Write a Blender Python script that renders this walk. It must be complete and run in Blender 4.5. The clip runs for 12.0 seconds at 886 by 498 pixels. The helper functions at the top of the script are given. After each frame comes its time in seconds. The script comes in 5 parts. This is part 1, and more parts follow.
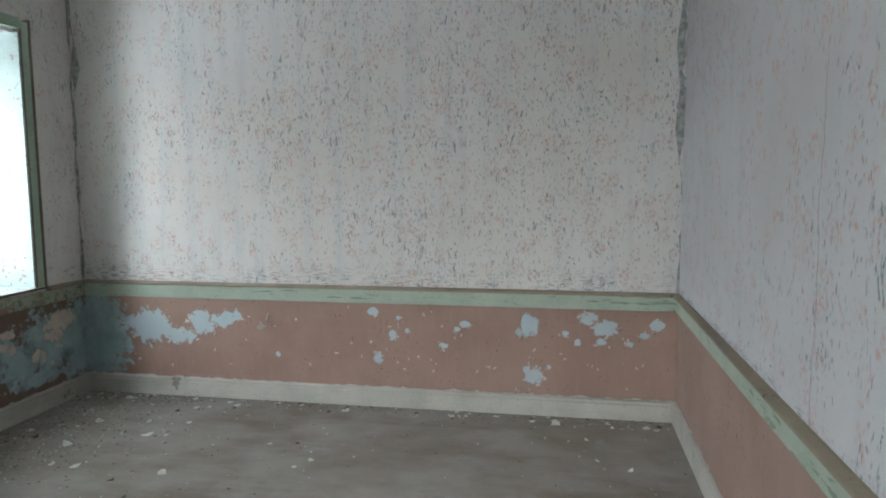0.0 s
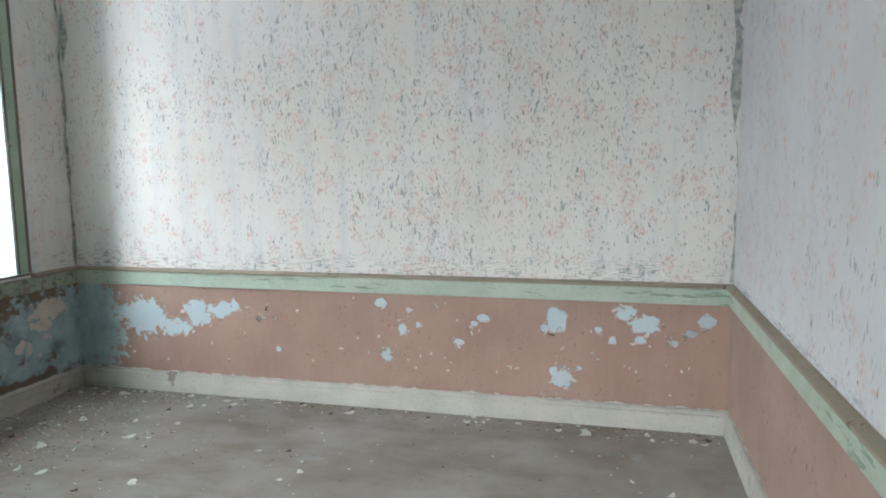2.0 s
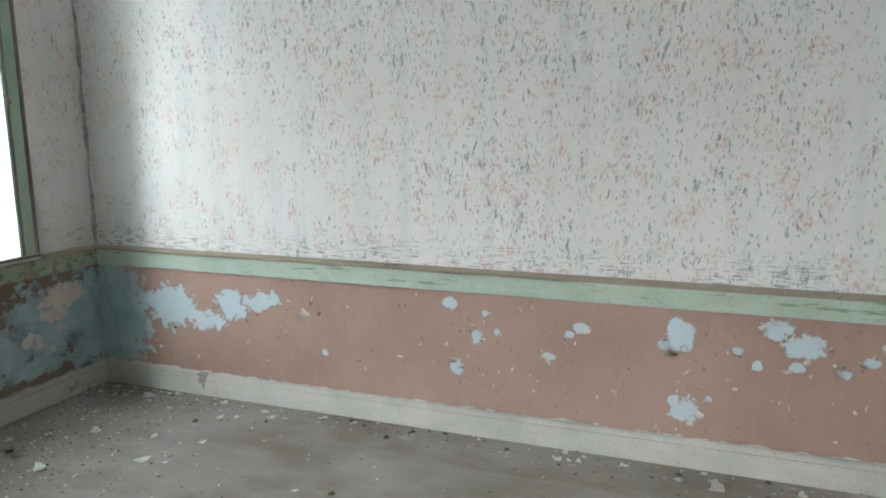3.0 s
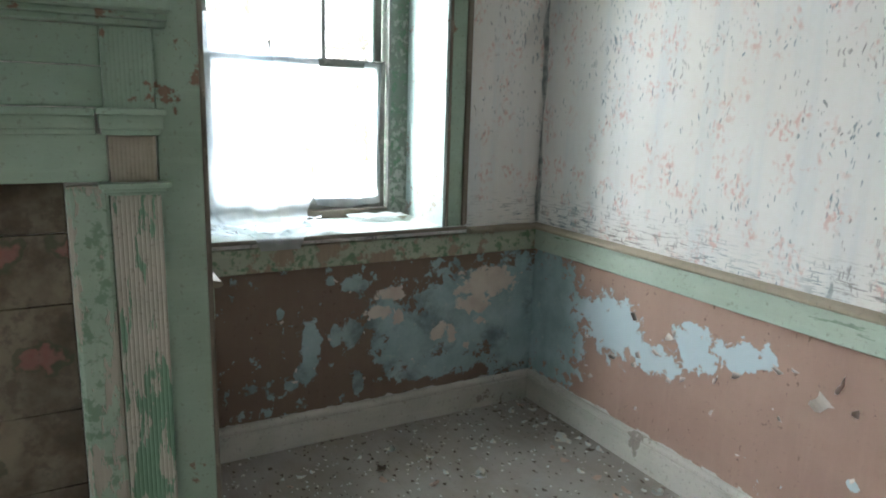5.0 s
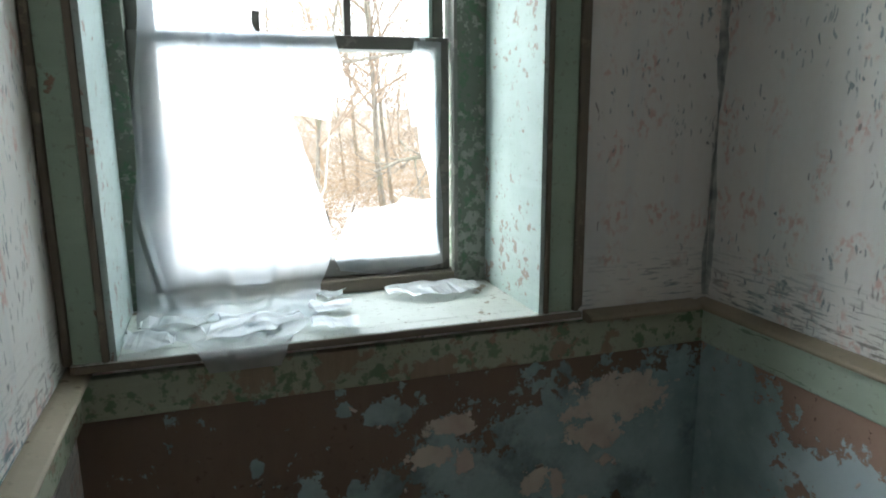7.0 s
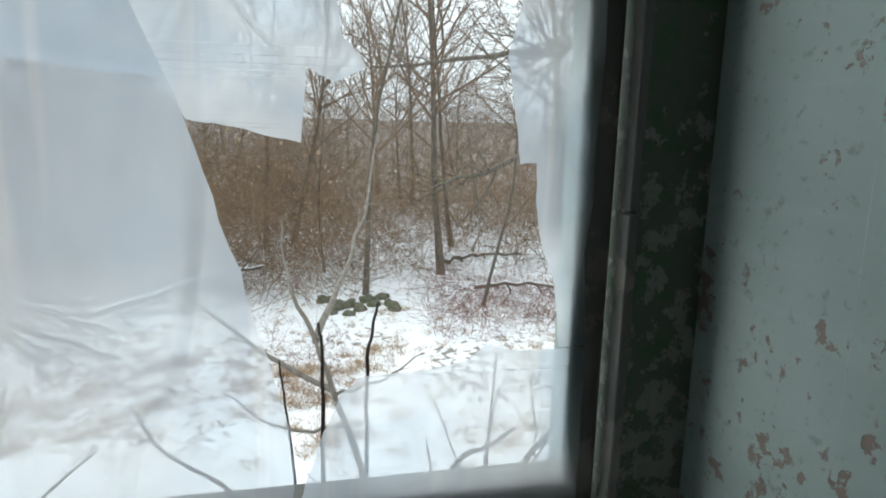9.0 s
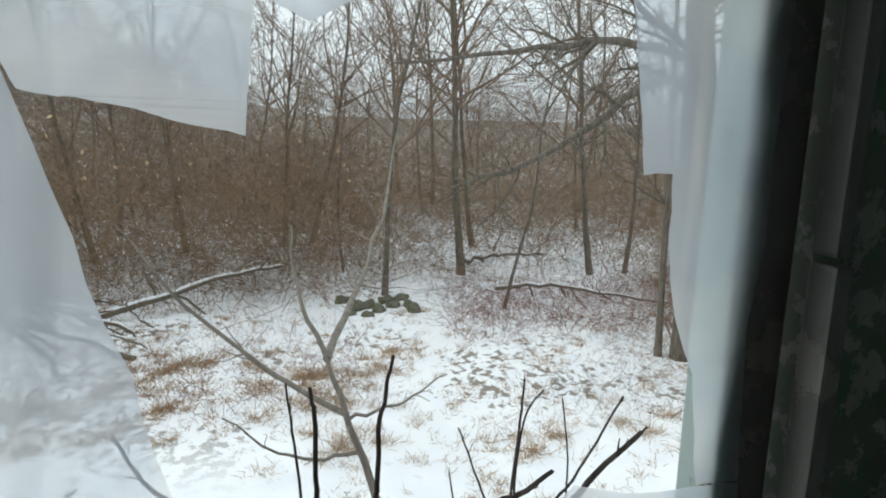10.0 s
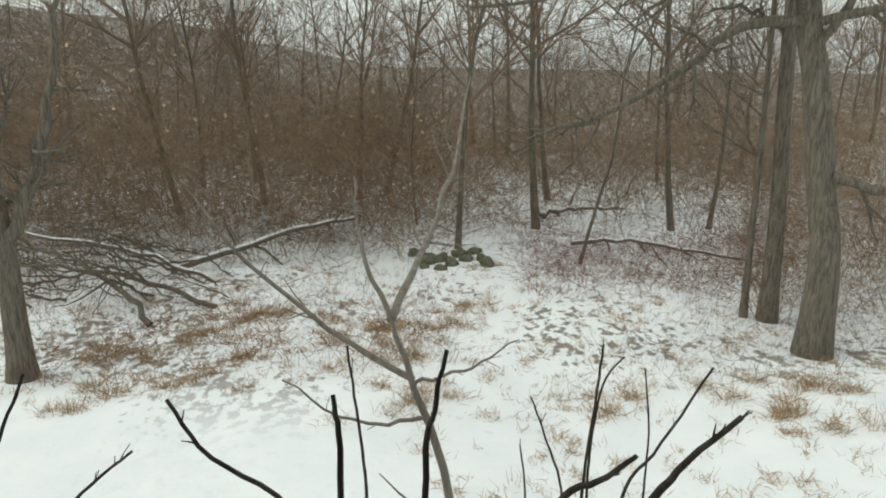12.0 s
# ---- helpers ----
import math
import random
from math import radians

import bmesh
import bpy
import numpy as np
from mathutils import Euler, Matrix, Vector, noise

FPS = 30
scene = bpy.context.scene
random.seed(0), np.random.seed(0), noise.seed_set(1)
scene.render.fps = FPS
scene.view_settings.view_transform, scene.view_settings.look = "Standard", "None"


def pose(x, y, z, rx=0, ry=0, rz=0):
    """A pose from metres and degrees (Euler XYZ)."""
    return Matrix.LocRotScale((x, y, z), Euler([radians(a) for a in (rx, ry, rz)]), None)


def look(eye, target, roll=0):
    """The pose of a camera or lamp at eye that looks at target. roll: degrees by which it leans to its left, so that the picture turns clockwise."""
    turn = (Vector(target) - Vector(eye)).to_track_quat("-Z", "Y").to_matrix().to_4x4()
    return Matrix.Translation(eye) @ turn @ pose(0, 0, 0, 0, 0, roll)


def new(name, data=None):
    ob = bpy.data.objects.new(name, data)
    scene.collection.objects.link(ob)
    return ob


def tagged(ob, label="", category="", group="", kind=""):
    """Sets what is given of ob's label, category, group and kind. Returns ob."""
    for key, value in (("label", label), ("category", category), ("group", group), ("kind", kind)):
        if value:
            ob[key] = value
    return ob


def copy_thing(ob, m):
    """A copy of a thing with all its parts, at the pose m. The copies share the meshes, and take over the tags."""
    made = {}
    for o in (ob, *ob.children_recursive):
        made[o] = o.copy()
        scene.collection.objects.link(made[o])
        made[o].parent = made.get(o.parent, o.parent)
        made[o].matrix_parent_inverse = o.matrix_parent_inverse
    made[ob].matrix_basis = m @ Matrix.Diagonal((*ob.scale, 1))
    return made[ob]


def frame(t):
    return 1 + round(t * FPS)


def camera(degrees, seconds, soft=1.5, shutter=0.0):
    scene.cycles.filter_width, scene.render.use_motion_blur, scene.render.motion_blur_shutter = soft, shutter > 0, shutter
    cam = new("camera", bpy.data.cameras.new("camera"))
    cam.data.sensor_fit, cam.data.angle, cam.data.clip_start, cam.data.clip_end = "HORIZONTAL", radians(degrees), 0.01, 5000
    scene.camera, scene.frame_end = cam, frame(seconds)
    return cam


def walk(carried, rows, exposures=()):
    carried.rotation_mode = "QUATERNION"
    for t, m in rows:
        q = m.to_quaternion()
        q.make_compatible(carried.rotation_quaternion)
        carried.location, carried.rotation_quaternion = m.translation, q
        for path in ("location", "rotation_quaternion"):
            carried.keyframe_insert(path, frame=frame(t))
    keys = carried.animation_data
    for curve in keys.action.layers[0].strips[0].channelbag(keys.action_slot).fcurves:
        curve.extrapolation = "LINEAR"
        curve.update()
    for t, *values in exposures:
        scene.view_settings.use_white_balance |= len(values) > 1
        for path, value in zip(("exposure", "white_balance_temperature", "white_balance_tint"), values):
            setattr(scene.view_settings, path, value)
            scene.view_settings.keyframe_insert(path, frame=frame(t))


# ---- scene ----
cam = camera(66.4, 12.0, soft=1.9)
PATH = [
    (0, (3.648, -4.605, 1.647), (3.297, -2.647, 1.435), -0.3),
    (0.5, (3.685, -4.616, 1.588), (3.499, -2.633, 1.409), -0.9),
    (1, (3.71, -4.553, 1.661), (3.546, -2.572, 1.439), -1.8),
    (1.5, (3.771, -4.314, 1.615), (3.507, -2.347, 1.373), -1.9),
    (2, (3.756, -4.016, 1.546), (3.263, -2.093, 1.306), -0.7),
    (2.5, (3.599, -3.605, 1.526), (3.033, -1.707, 1.248), -1.7),
    (2.7, (3.512, -3.434, 1.562), (2.944, -1.542, 1.248), -1.1),
    (4.3, (2.984, -2.186, 1.393), (1.562, -0.835, 1.0), -0.2),
    (4.5, (2.862, -2.127, 1.389), (1.387, -0.837, 0.987), -0.5),
    (5, (2.555, -1.947, 1.396), (0.849, -0.986, 0.988), 1.7),
    (5.5, (2.282, -1.793, 1.385), (0.479, -1.042, 0.955), 1.8),
    (6, (1.991, -1.66, 1.393), (0.22, -0.81, 1.016), 1.5),
    (6.5, (1.73, -1.445, 1.405), (-0.071, -0.668, 1.014), -0.4),
    (7, (1.515, -1.278, 1.401), (-0.344, -0.663, 0.994), -0.4),
    (7.5, (1.169, -1.215, 1.413), (-0.72, -0.718, 0.985), 0.4),
    (7.7, (1.067, -1.176, 1.437), (-0.827, -0.708, 0.994), 0.8),
    (9.3, (0.232, -0.994, 1.39), (-1.679, -0.528, 1.024), 1.6),
    (9.5, (0.185, -1.002, 1.396), (-1.727, -0.544, 1.029), 1.7),
    (10, (0.031, -0.953, 1.381), (-1.889, -0.542, 1.0), 1.6),
    (10.5, (-0.099, -0.917, 1.364), (-2.024, -0.594, 0.928), 1.9),
    (11, (-0.167, -0.914, 1.336), (-2.093, -0.67, 0.855), 1.3),
    (11.5, (-0.182, -0.903, 1.34), (-2.108, -0.704, 0.839), -0.7),
    (12, (-0.179, -0.905, 1.348), (-2.1, -0.712, 0.827), 0.8),
]
EXPOSURES = [(0.0, 3.45, 5950, 5), (0.5, 3.45, 5950, 5), (1.0, 3.95, 5950, 5), (1.5, 4.1, 5950, 5), (2.0, 4.1, 5950, 5), (2.7, 4.05, 5950, 4), (4.3, 3.75, 5950, 3), (5.5, 3.75, 6150, 3), (6.5, 3.05, 6200, 3), (7.5, 2.15, 6150, 2),
             (9.3, 0.1, 6150, 2), (10.0, -0.1, 6200, 2), (10.5, -0.15, 6050, 1), (11.0, -0.2, 6050, 0), (11.5, -0.35, 6600, 0), (12.0, -0.35, 6750, 0)]
walk(cam, [(t, look(eye, target, roll)) for t, eye, target, roll in PATH], EXPOSURES)

# ---- world and light: an overcast winter day ----
world = bpy.data.worlds.new("overcast_sky")
scene.world = world
world.use_nodes = True
wt = world.node_tree
sky = wt.nodes.new("ShaderNodeTexSky")
sky.sky_type = "NISHITA"
sky.sun_disc = False
sky.sun_elevation = radians(32)
sky.sun_rotation = radians(200)
sky.dust_density = 4.0
grey = wt.nodes.new("ShaderNodeHueSaturation")
grey.inputs["Saturation"].default_value = 0.22
cloud = wt.nodes.new("ShaderNodeMixRGB")
cloud.inputs["Fac"].default_value = 0.55
cloud.inputs["Color2"].default_value = (9.6, 10.0, 10.4, 1)
wt.links.new(sky.outputs["Color"], grey.inputs["Color"])
wt.links.new(grey.outputs["Color"], cloud.inputs["Color1"])
wt.links.new(cloud.outputs["Color"], wt.nodes["Background"].inputs["Color"])
wt.nodes["Background"].inputs["Strength"].default_value = 0.15

sun = new("sun", bpy.data.lights.new("sun", "SUN"))
sun.data.energy = 0.9
sun.data.angle = radians(25)
sun.data.color = (1.0, 0.97, 0.93)
sun.matrix_world = look((0, -20, 40), (-3, 8, 0))


# ---- materials ----
class Nodes:
    """Short hand for building one procedural material."""

    def __init__(self, name):
        self.mat = bpy.data.materials.new(name)
        self.mat.use_nodes = True
        self.t = self.mat.node_tree
        self.bsdf = self.t.nodes["Principled BSDF"]
        self.out = self.t.nodes["Material Output"]
        self.pos = self.t.nodes.new("ShaderNodeTexCoord").outputs["Object"]

    def add(self, kind, **values):
        n = self.t.nodes.new("ShaderNode" + kind)
        for key, v in values.items():
            self.put(n.inputs[key.replace("_", " ")], v)
        return n

    def put(self, socket, v):
        if isinstance(v, bpy.types.NodeSocket):
            self.t.links.new(v, socket)
        elif v is not None:
            socket.default_value = v

    def math(self, op, a, b=0.0, clamp=False):
        n = self.t.nodes.new("ShaderNodeMath")
        n.operation, n.use_clamp = op, clamp
        self.put(n.inputs[0], a), self.put(n.inputs[1], b)
        return n.outputs[0]

    def scaled(self, scale, vec=None, shift=(0, 0, 0), turn=(0, 0, 0)):
        n = self.t.nodes.new("ShaderNodeMapping")
        self.put(n.inputs["Vector"], vec or self.pos)
        n.inputs["Rotation"].default_value = turn
        n.inputs["Scale"].default_value = scale if isinstance(scale, tuple) else (scale,) * 3
        n.inputs["Location"].default_value = shift
        return n.outputs[0]

    def noise(self, scale, detail=3.0, rough=0.55, vec=None, shift=(0, 0, 0), warp=0.0):
        n = self.add("TexNoise", Vector=self.scaled(scale, vec, shift), Scale=1.0, Detail=detail, Roughness=rough, Distortion=warp)
        return n.outputs["Fac"]

    def cells(self, scale, vec=None, shift=(0, 0, 0), feature="F1", random=1.0):
        n = self.add("TexVoronoi", Vector=self.scaled(scale, vec, shift), Scale=1.0, Randomness=random)
        n.feature = feature
        return n.outputs

    def step(self, v, lo, hi, a=0.0, b=1.0):
        n = self.t.nodes.new("ShaderNodeMapRange")
        n.interpolation_type = "SMOOTHSTEP"
        for k, x in zip(("Value", "From Min", "From Max", "To Min", "To Max"), (v, lo, hi, a, b)):
            self.put(n.inputs[k], x)
        return n.outputs[0]

    def mix(self, fac, a, b, mode="MIX"):
        n = self.t.nodes.new("ShaderNodeMixRGB")
        n.blend_type = mode
        self.put(n.inputs["Fac"], fac)
        for socket, v in ((n.inputs["Color1"], a), (n.inputs["Color2"], b)):
            self.put(socket, (*v, 1.0) if isinstance(v, tuple) and len(v) == 3 else v)
        return n.outputs[0]

    def axis(self, i, vec=None):
        n = self.add("SeparateXYZ", Vector=vec or self.pos)
        return n.outputs[i]

    def warped(self, amount, scale):
        n = self.add("TexNoise", Vector=self.pos, Scale=scale, Detail=2.0)
        v = self.t.nodes.new("ShaderNodeVectorMath")
        v.operation = "MULTIPLY_ADD"
        self.put(v.inputs[0], n.outputs["Color"])
        v.inputs[1].default_value, v.inputs[2].default_value = (amount,) * 3, (0, 0, 0)
        self.t.links.new(self.pos, v.inputs[2])
        return v.outputs[0]

    def blobs(self, axes, spots, rag, scale):
        """1 inside a set of ragged patches (u, z, radius u, radius z) on a wall, 0 outside."""
        ragged = self.math("MULTIPLY", self.math("SUBTRACT", self.noise(scale, 8, 0.72), 0.5), rag)
        best = None
        for u, z, ru, rz in spots:
            centre = (u, 0, z) if axes == "x" else (0, u, z)
            grow = (1 / ru, 0, 1 / rz) if axes == "x" else (0, 1 / ru, 1 / rz)
            d = self.t.nodes.new("ShaderNodeVectorMath")
            d.operation = "SUBTRACT"
            self.put(d.inputs[0], self.pos)
            d.inputs[1].default_value = centre
            m = self.t.nodes.new("ShaderNodeVectorMath")
            m.operation = "MULTIPLY"
            self.t.links.new(d.outputs[0], m.inputs[0])
            m.inputs[1].default_value = grow
            e = self.t.nodes.new("ShaderNodeVectorMath")
            e.operation = "LENGTH"
            self.t.links.new(m.outputs[0], e.inputs[0])
            best = e.outputs["Value"] if best is None else self.math("MINIMUM", best, e.outputs["Value"])
        return self.math("ADD", self.math("SUBTRACT", 1.0, best), ragged)

    def done(self, colour, rough=0.8, height=None, strength=0.3, distance=0.004, metal=0.0, spec=0.4):
        self.put(self.bsdf.inputs["Base Color"], (*colour, 1.0) if isinstance(colour, tuple) and len(colour) == 3 else colour)
        self.put(self.bsdf.inputs["Roughness"], rough)
        self.put(self.bsdf.inputs["Metallic"], metal)
        self.put(self.bsdf.inputs["Specular IOR Level"], spec)
        if height is not None:
            b = self.add("Bump", Height=height, Strength=strength, Distance=distance)
            self.t.links.new(b.outputs[0], self.bsdf.inputs["Normal"])
        return self.mat


def wallpaper(name, tall, dark, streak_z, ground, crack=0.0):
    """Pale distempered wall with worn-through dashes of old grey-green and pink print."""
    n = Nodes(name)
    w = n.warped(0.07, 11.0)
    broad = n.math("ADD", n.noise(1.3, 4, 0.6), n.step(n.axis(0), 0.2, 2.2, -0.09, 0.05))
    mid = n.noise(5.0, 4, 0.6, shift=(3, 1, 0))
    dens = n.math("ADD", n.math("MULTIPLY", broad, 0.55), n.math("MULTIPLY", mid, 0.5))
    small = n.cells((96, 96, 96 / tall), w)
    keep = n.math("GREATER_THAN", n.math("ADD", n.axis(0, small["Color"]), n.math("MULTIPLY", n.math("SUBTRACT", dens, 0.5), 4.6)), dark)
    soft = n.math("ADD", 0.5, n.math("MULTIPLY", n.axis(2, small["Color"]), 0.5))
    fleck = n.math("MULTIPLY", n.math("MULTIPLY", n.step(n.math("ADD", small["Distance"], n.math("MULTIPLY", n.noise(120, 3), 0.36)), 0.40, 0.58, 1.0, 0.0), keep), soft)
    large = n.cells((38, 38, 38 / (tall * 1.2)), w, shift=(2.3, 4.1, 1.7))
    keep2 = n.math("GREATER_THAN", n.math("ADD", n.axis(1, large["Color"]), n.math("MULTIPLY", n.math("SUBTRACT", dens, 0.5), 4.2)), dark + 0.16)
    fleck2 = n.math("MULTIPLY", n.step(n.math("ADD", large["Distance"], n.math("MULTIPLY", n.noise(75, 4), 0.62)), 0.46, 0.62, 0.9, 0.0), keep2)
    scratch = n.noise((13, 13, 120), 4, 0.65)
    low = n.step(n.axis(2), 0.90, streak_z, 1.0, 0.0)
    scratch = n.math("MULTIPLY", n.step(n.math("ADD", scratch, n.math("MULTIPLY", mid, 0.25)), 0.645, 0.72), n.math("MULTIPLY", low, n.step(n.noise(2.0, 2, shift=(1, 8, 3)), 0.40, 0.55, 0.25, 1.0)))
    ink = n.math("MAXIMUM", n.math("MAXIMUM", fleck, fleck2), scratch, True)
    ink = n.math("MULTIPLY", ink, n.step(n.noise(24, 3), 0.30, 0.60, 0.5, 1.0))
    rose = n.cells((11, 11, 8), n.warped(0.16, 14.0), shift=(7, 7, 7))
    pinkkeep = n.math("GREATER_THAN", n.axis(2, rose["Color"]), 0.35)
    pink = n.math("MULTIPLY", n.math("MULTIPLY", n.step(rose["Distance"], 0.2, 0.6, 1.0, 0.0), pinkkeep), n.step(n.noise((60, 60, 40), 3), 0.46, 0.62))
    stain = n.noise(0.9, 5, 0.65, shift=(5, 0, 2))
    streak = n.noise((9, 9, 0.7), 4, 0.6)
    base = n.mix(n.step(stain, 0.35, 0.75), ground, tuple(c * f for c, f in zip(ground, (0.93, 0.90, 0.86))))
    base = n.mix(n.step(streak, 0.45, 0.72, 0.0, 0.55), base, (0.52, 0.56, 0.58))
    base = n.mix(n.step(n.noise(38, 4), 0.3, 0.7, 0.0, 0.16), base, (0.62, 0.55, 0.50))
    base = n.mix(n.math("MULTIPLY", pink, 0.62), base, (0.56, 0.30, 0.26))
    inkcol = n.mix(n.step(n.noise(3.0, 2, shift=(9, 2, 4)), 0.45, 0.6), (0.20, 0.25, 0.275), (0.27, 0.25, 0.24))
    col = n.mix(ink, base, inkcol)
    if crack:
        wander = n.math("MULTIPLY", n.math("SUBTRACT", n.noise((0, 0, 2.2), 5, 0.6), 0.5), 0.16)
        off = n.math("ABSOLUTE", n.math("SUBTRACT", n.math("SUBTRACT", n.axis(1), crack), wander))
        thin = n.math("MULTIPLY", n.step(off, 0.0015, 0.004, 1.0, 0.0), n.step(n.axis(2), 1.9, 2.1, 1.0, 0.0))
        col = n.mix(n.math("MULTIPLY", thin, 0.6), col, (0.20, 0.19, 0.18))
    h = n.math("ADD", n.math("MULTIPLY", n.noise(46, 4), 0.5), n.math("MULTIPLY", ink, -0.6))
    return n.done(col, 0.92, h, 0.35, 0.003, spec=0.15)


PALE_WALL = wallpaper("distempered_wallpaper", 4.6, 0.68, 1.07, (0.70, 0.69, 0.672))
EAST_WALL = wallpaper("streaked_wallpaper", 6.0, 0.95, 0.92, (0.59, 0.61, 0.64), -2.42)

PINK = (0.375, 0.26, 0.21)
BLUE = (0.36, 0.46, 0.48)
CREAM = (0.60, 0.54, 0.47)

# peeled places on the dado: along the wall, height, half width, half height
NORTH_PEEL = [(0.12, 0.46, 0.27, 0.36), (0.54, 0.53, 0.185, 0.136), (0.78, 0.46, 0.162, 0.06), (0.98, 0.57, 0.117, 0.095),
              (1.17, 0.6, 0.073, 0.062), (1.27, 0.63, 0.04, 0.043), (2.31, 0.69, 0.038, 0.033), (2.46, 0.52, 0.03, 0.037),
              (2.5, 0.65, 0.02, 0.019), (2.56, 0.56, 0.02, 0.02), (2.35, 0.36, 0.038, 0.051), (2.98, 0.62, 0.044, 0.025),
              (2.92, 0.58, 0.025, 0.022), (1.58, 0.35, 0.024, 0.021)]
NORTH_PEEL_EAST = [(2.82, 0.46, 0.039, 0.02), (3.42, 0.63, 0.061, 0.091), (3.35, 0.58, 0.027, 0.028), (3.82, 0.69, 0.07, 0.047),
                   (3.93, 0.62, 0.091, 0.059), (3.9, 0.53, 0.035, 0.03), (3.75, 0.52, 0.022, 0.027), (3.67, 0.58, 0.026, 0.018),
                   (4.1, 0.52, 0.027, 0.023), (4.27, 0.65, 0.047, 0.045), (4.19, 0.58, 0.033, 0.023), (3.46, 0.27, 0.067, 0.062),
                   (3.41, 0.31, 0.027, 0.038), (3.56, 0.34, 0.018, 0.018)]
WEST_PEEL = [(-0.38, 0.47, 0.304, 0.242), (-0.66, 0.38, 0.179, 0.167), (-0.1, 0.42, 0.2, 0.36), (-0.78, 0.49, 0.096, 0.138),
             (-1.12, 0.43, 0.048, 0.112), (-1.14, 0.32, 0.043, 0.069), (-1.2, 0.26, 0.032, 0.027), (-0.92, 0.67, 0.072, 0.036),
             (-0.93, 0.46, 0.051, 0.068), (-1.01, 0.46, 0.027, 0.056), (-0.91, 0.23, 0.028, 0.059), (-1.03, 0.69, 0.022, 0.022),
             (-0.52, 0.24, 0.271, 0.063), (-1.24, 0.57, 0.016, 0.026)]
WEST_BARE = [(-0.27, 0.61, 0.161, 0.073), (-0.33, 0.52, 0.095, 0.049), (-0.75, 0.61, 0.072, 0.03), (-0.81, 0.53, 0.067, 0.032),
             (-0.72, 0.5, 0.029, 0.038), (-0.52, 0.41, 0.046, 0.044), (-0.45, 0.38, 0.024, 0.045), (-0.3, 0.43, 0.027, 0.02),
             (-0.37, 0.32, 0.019, 0.017)]


def dado(name, axes, peel, bare, paint):
    """Old terracotta distemper over blue-grey, flaked away in patches down to the plaster."""
    n = Nodes(name)
    blot = n.noise(2.2, 5, 0.6)
    top = n.mix(n.step(blot, 0.3, 0.7), paint, tuple(c * f for c, f in zip(paint, (0.86, 0.84, 0.84))))
    top = n.mix(n.step(n.noise((30, 30, 4), 4), 0.45, 0.8, 0.0, 0.3), top, tuple(c * 1.12 for c in paint))
    top = n.mix(n.step(n.noise(60, 4), 0.60, 0.74, 0.0, 0.35), top, tuple(c * 0.62 for c in paint))
    blue = n.mix(n.step(n.noise(6, 5, 0.6), 0.3, 0.7), BLUE, (0.24, 0.33, 0.34))
    blue = n.mix(n.step(n.noise(26, 4), 0.58, 0.72, 0.0, 0.5), blue, (0.45, 0.50, 0.48))
    if not bare:
        blue = n.mix(n.step(n.math("ADD", n.axis(0), n.math("MULTIPLY", n.noise(5, 4), 0.3)), 0.42, 0.56, 0.0, 0.9), blue, n.mix(n.noise(12, 4), (0.43, 0.53, 0.58), (0.52, 0.60, 0.63)))
    if bare:
        blue = n.mix(n.step(n.noise(5, 6, 0.65, shift=(2, 2, 2)), 0.48, 0.66, 0.0, 0.75), blue, (0.12, 0.145, 0.145))
    speck = n.step(n.noise((42, 42, 30), 5, 0.65, shift=(6, 1, 3)), 0.61, 0.65, 0.0, 0.75)
    top = n.mix(n.math("MULTIPLY", speck, n.step(n.noise(3.5, 3), 0.42, 0.6)), top, (0.10, 0.07, 0.055))
    col, h = top, n.math("MULTIPLY", n.noise(40, 4), 0.25)
    chips = n.step(n.math("ADD", n.noise(16, 7, 0.68), n.math("MULTIPLY", n.noise(2.5, 2), 0.35)), *((0.80, 0.81) if bare else (0.87, 0.88)))
    if peel:
        m = n.step(n.math("MAXIMUM", n.blobs(axes, peel[:14], 3.0, 15.0), n.blobs(axes, peel[14:], 2.8, 22.0) if peel[14:] else 0.0), 0.06, 0.10)
        m = n.math("MAXIMUM", m, chips)
        col = n.mix(m, col, blue)
        h = n.math("SUBTRACT", h, m)
    if bare:
        b = n.step(n.blobs(axes, bare, 3.0, 20.0), 0.06, 0.10)
        col = n.mix(b, col, n.mix(n.step(n.noise(9, 4), 0.35, 0.7), CREAM, (0.50, 0.42, 0.37)))
        h = n.math("SUBTRACT", h, b)
    line = n.math("ADD", n.axis(2), n.math("MULTIPLY", n.noise((14, 14, 30), 4), 0.07))
    col = n.mix(n.step(line, 0.174, 0.180, 0.8, 0.0), col, (0.56, 0.58, 0.55))
    return n.done(col, 0.85, h, 0.6, 0.004, spec=0.2)


NORTH_DADO = dado("peeling_terracotta_north", "x", NORTH_PEEL + NORTH_PEEL_EAST, None, PINK)
WEST_DADO = dado("peeling_brown_blue_west", "y", WEST_PEEL, WEST_BARE, (0.20, 0.15, 0.118))
EAST_DADO = dado("plain_terracotta_dado", "y", None, None, (0.37, 0.265, 0.22))


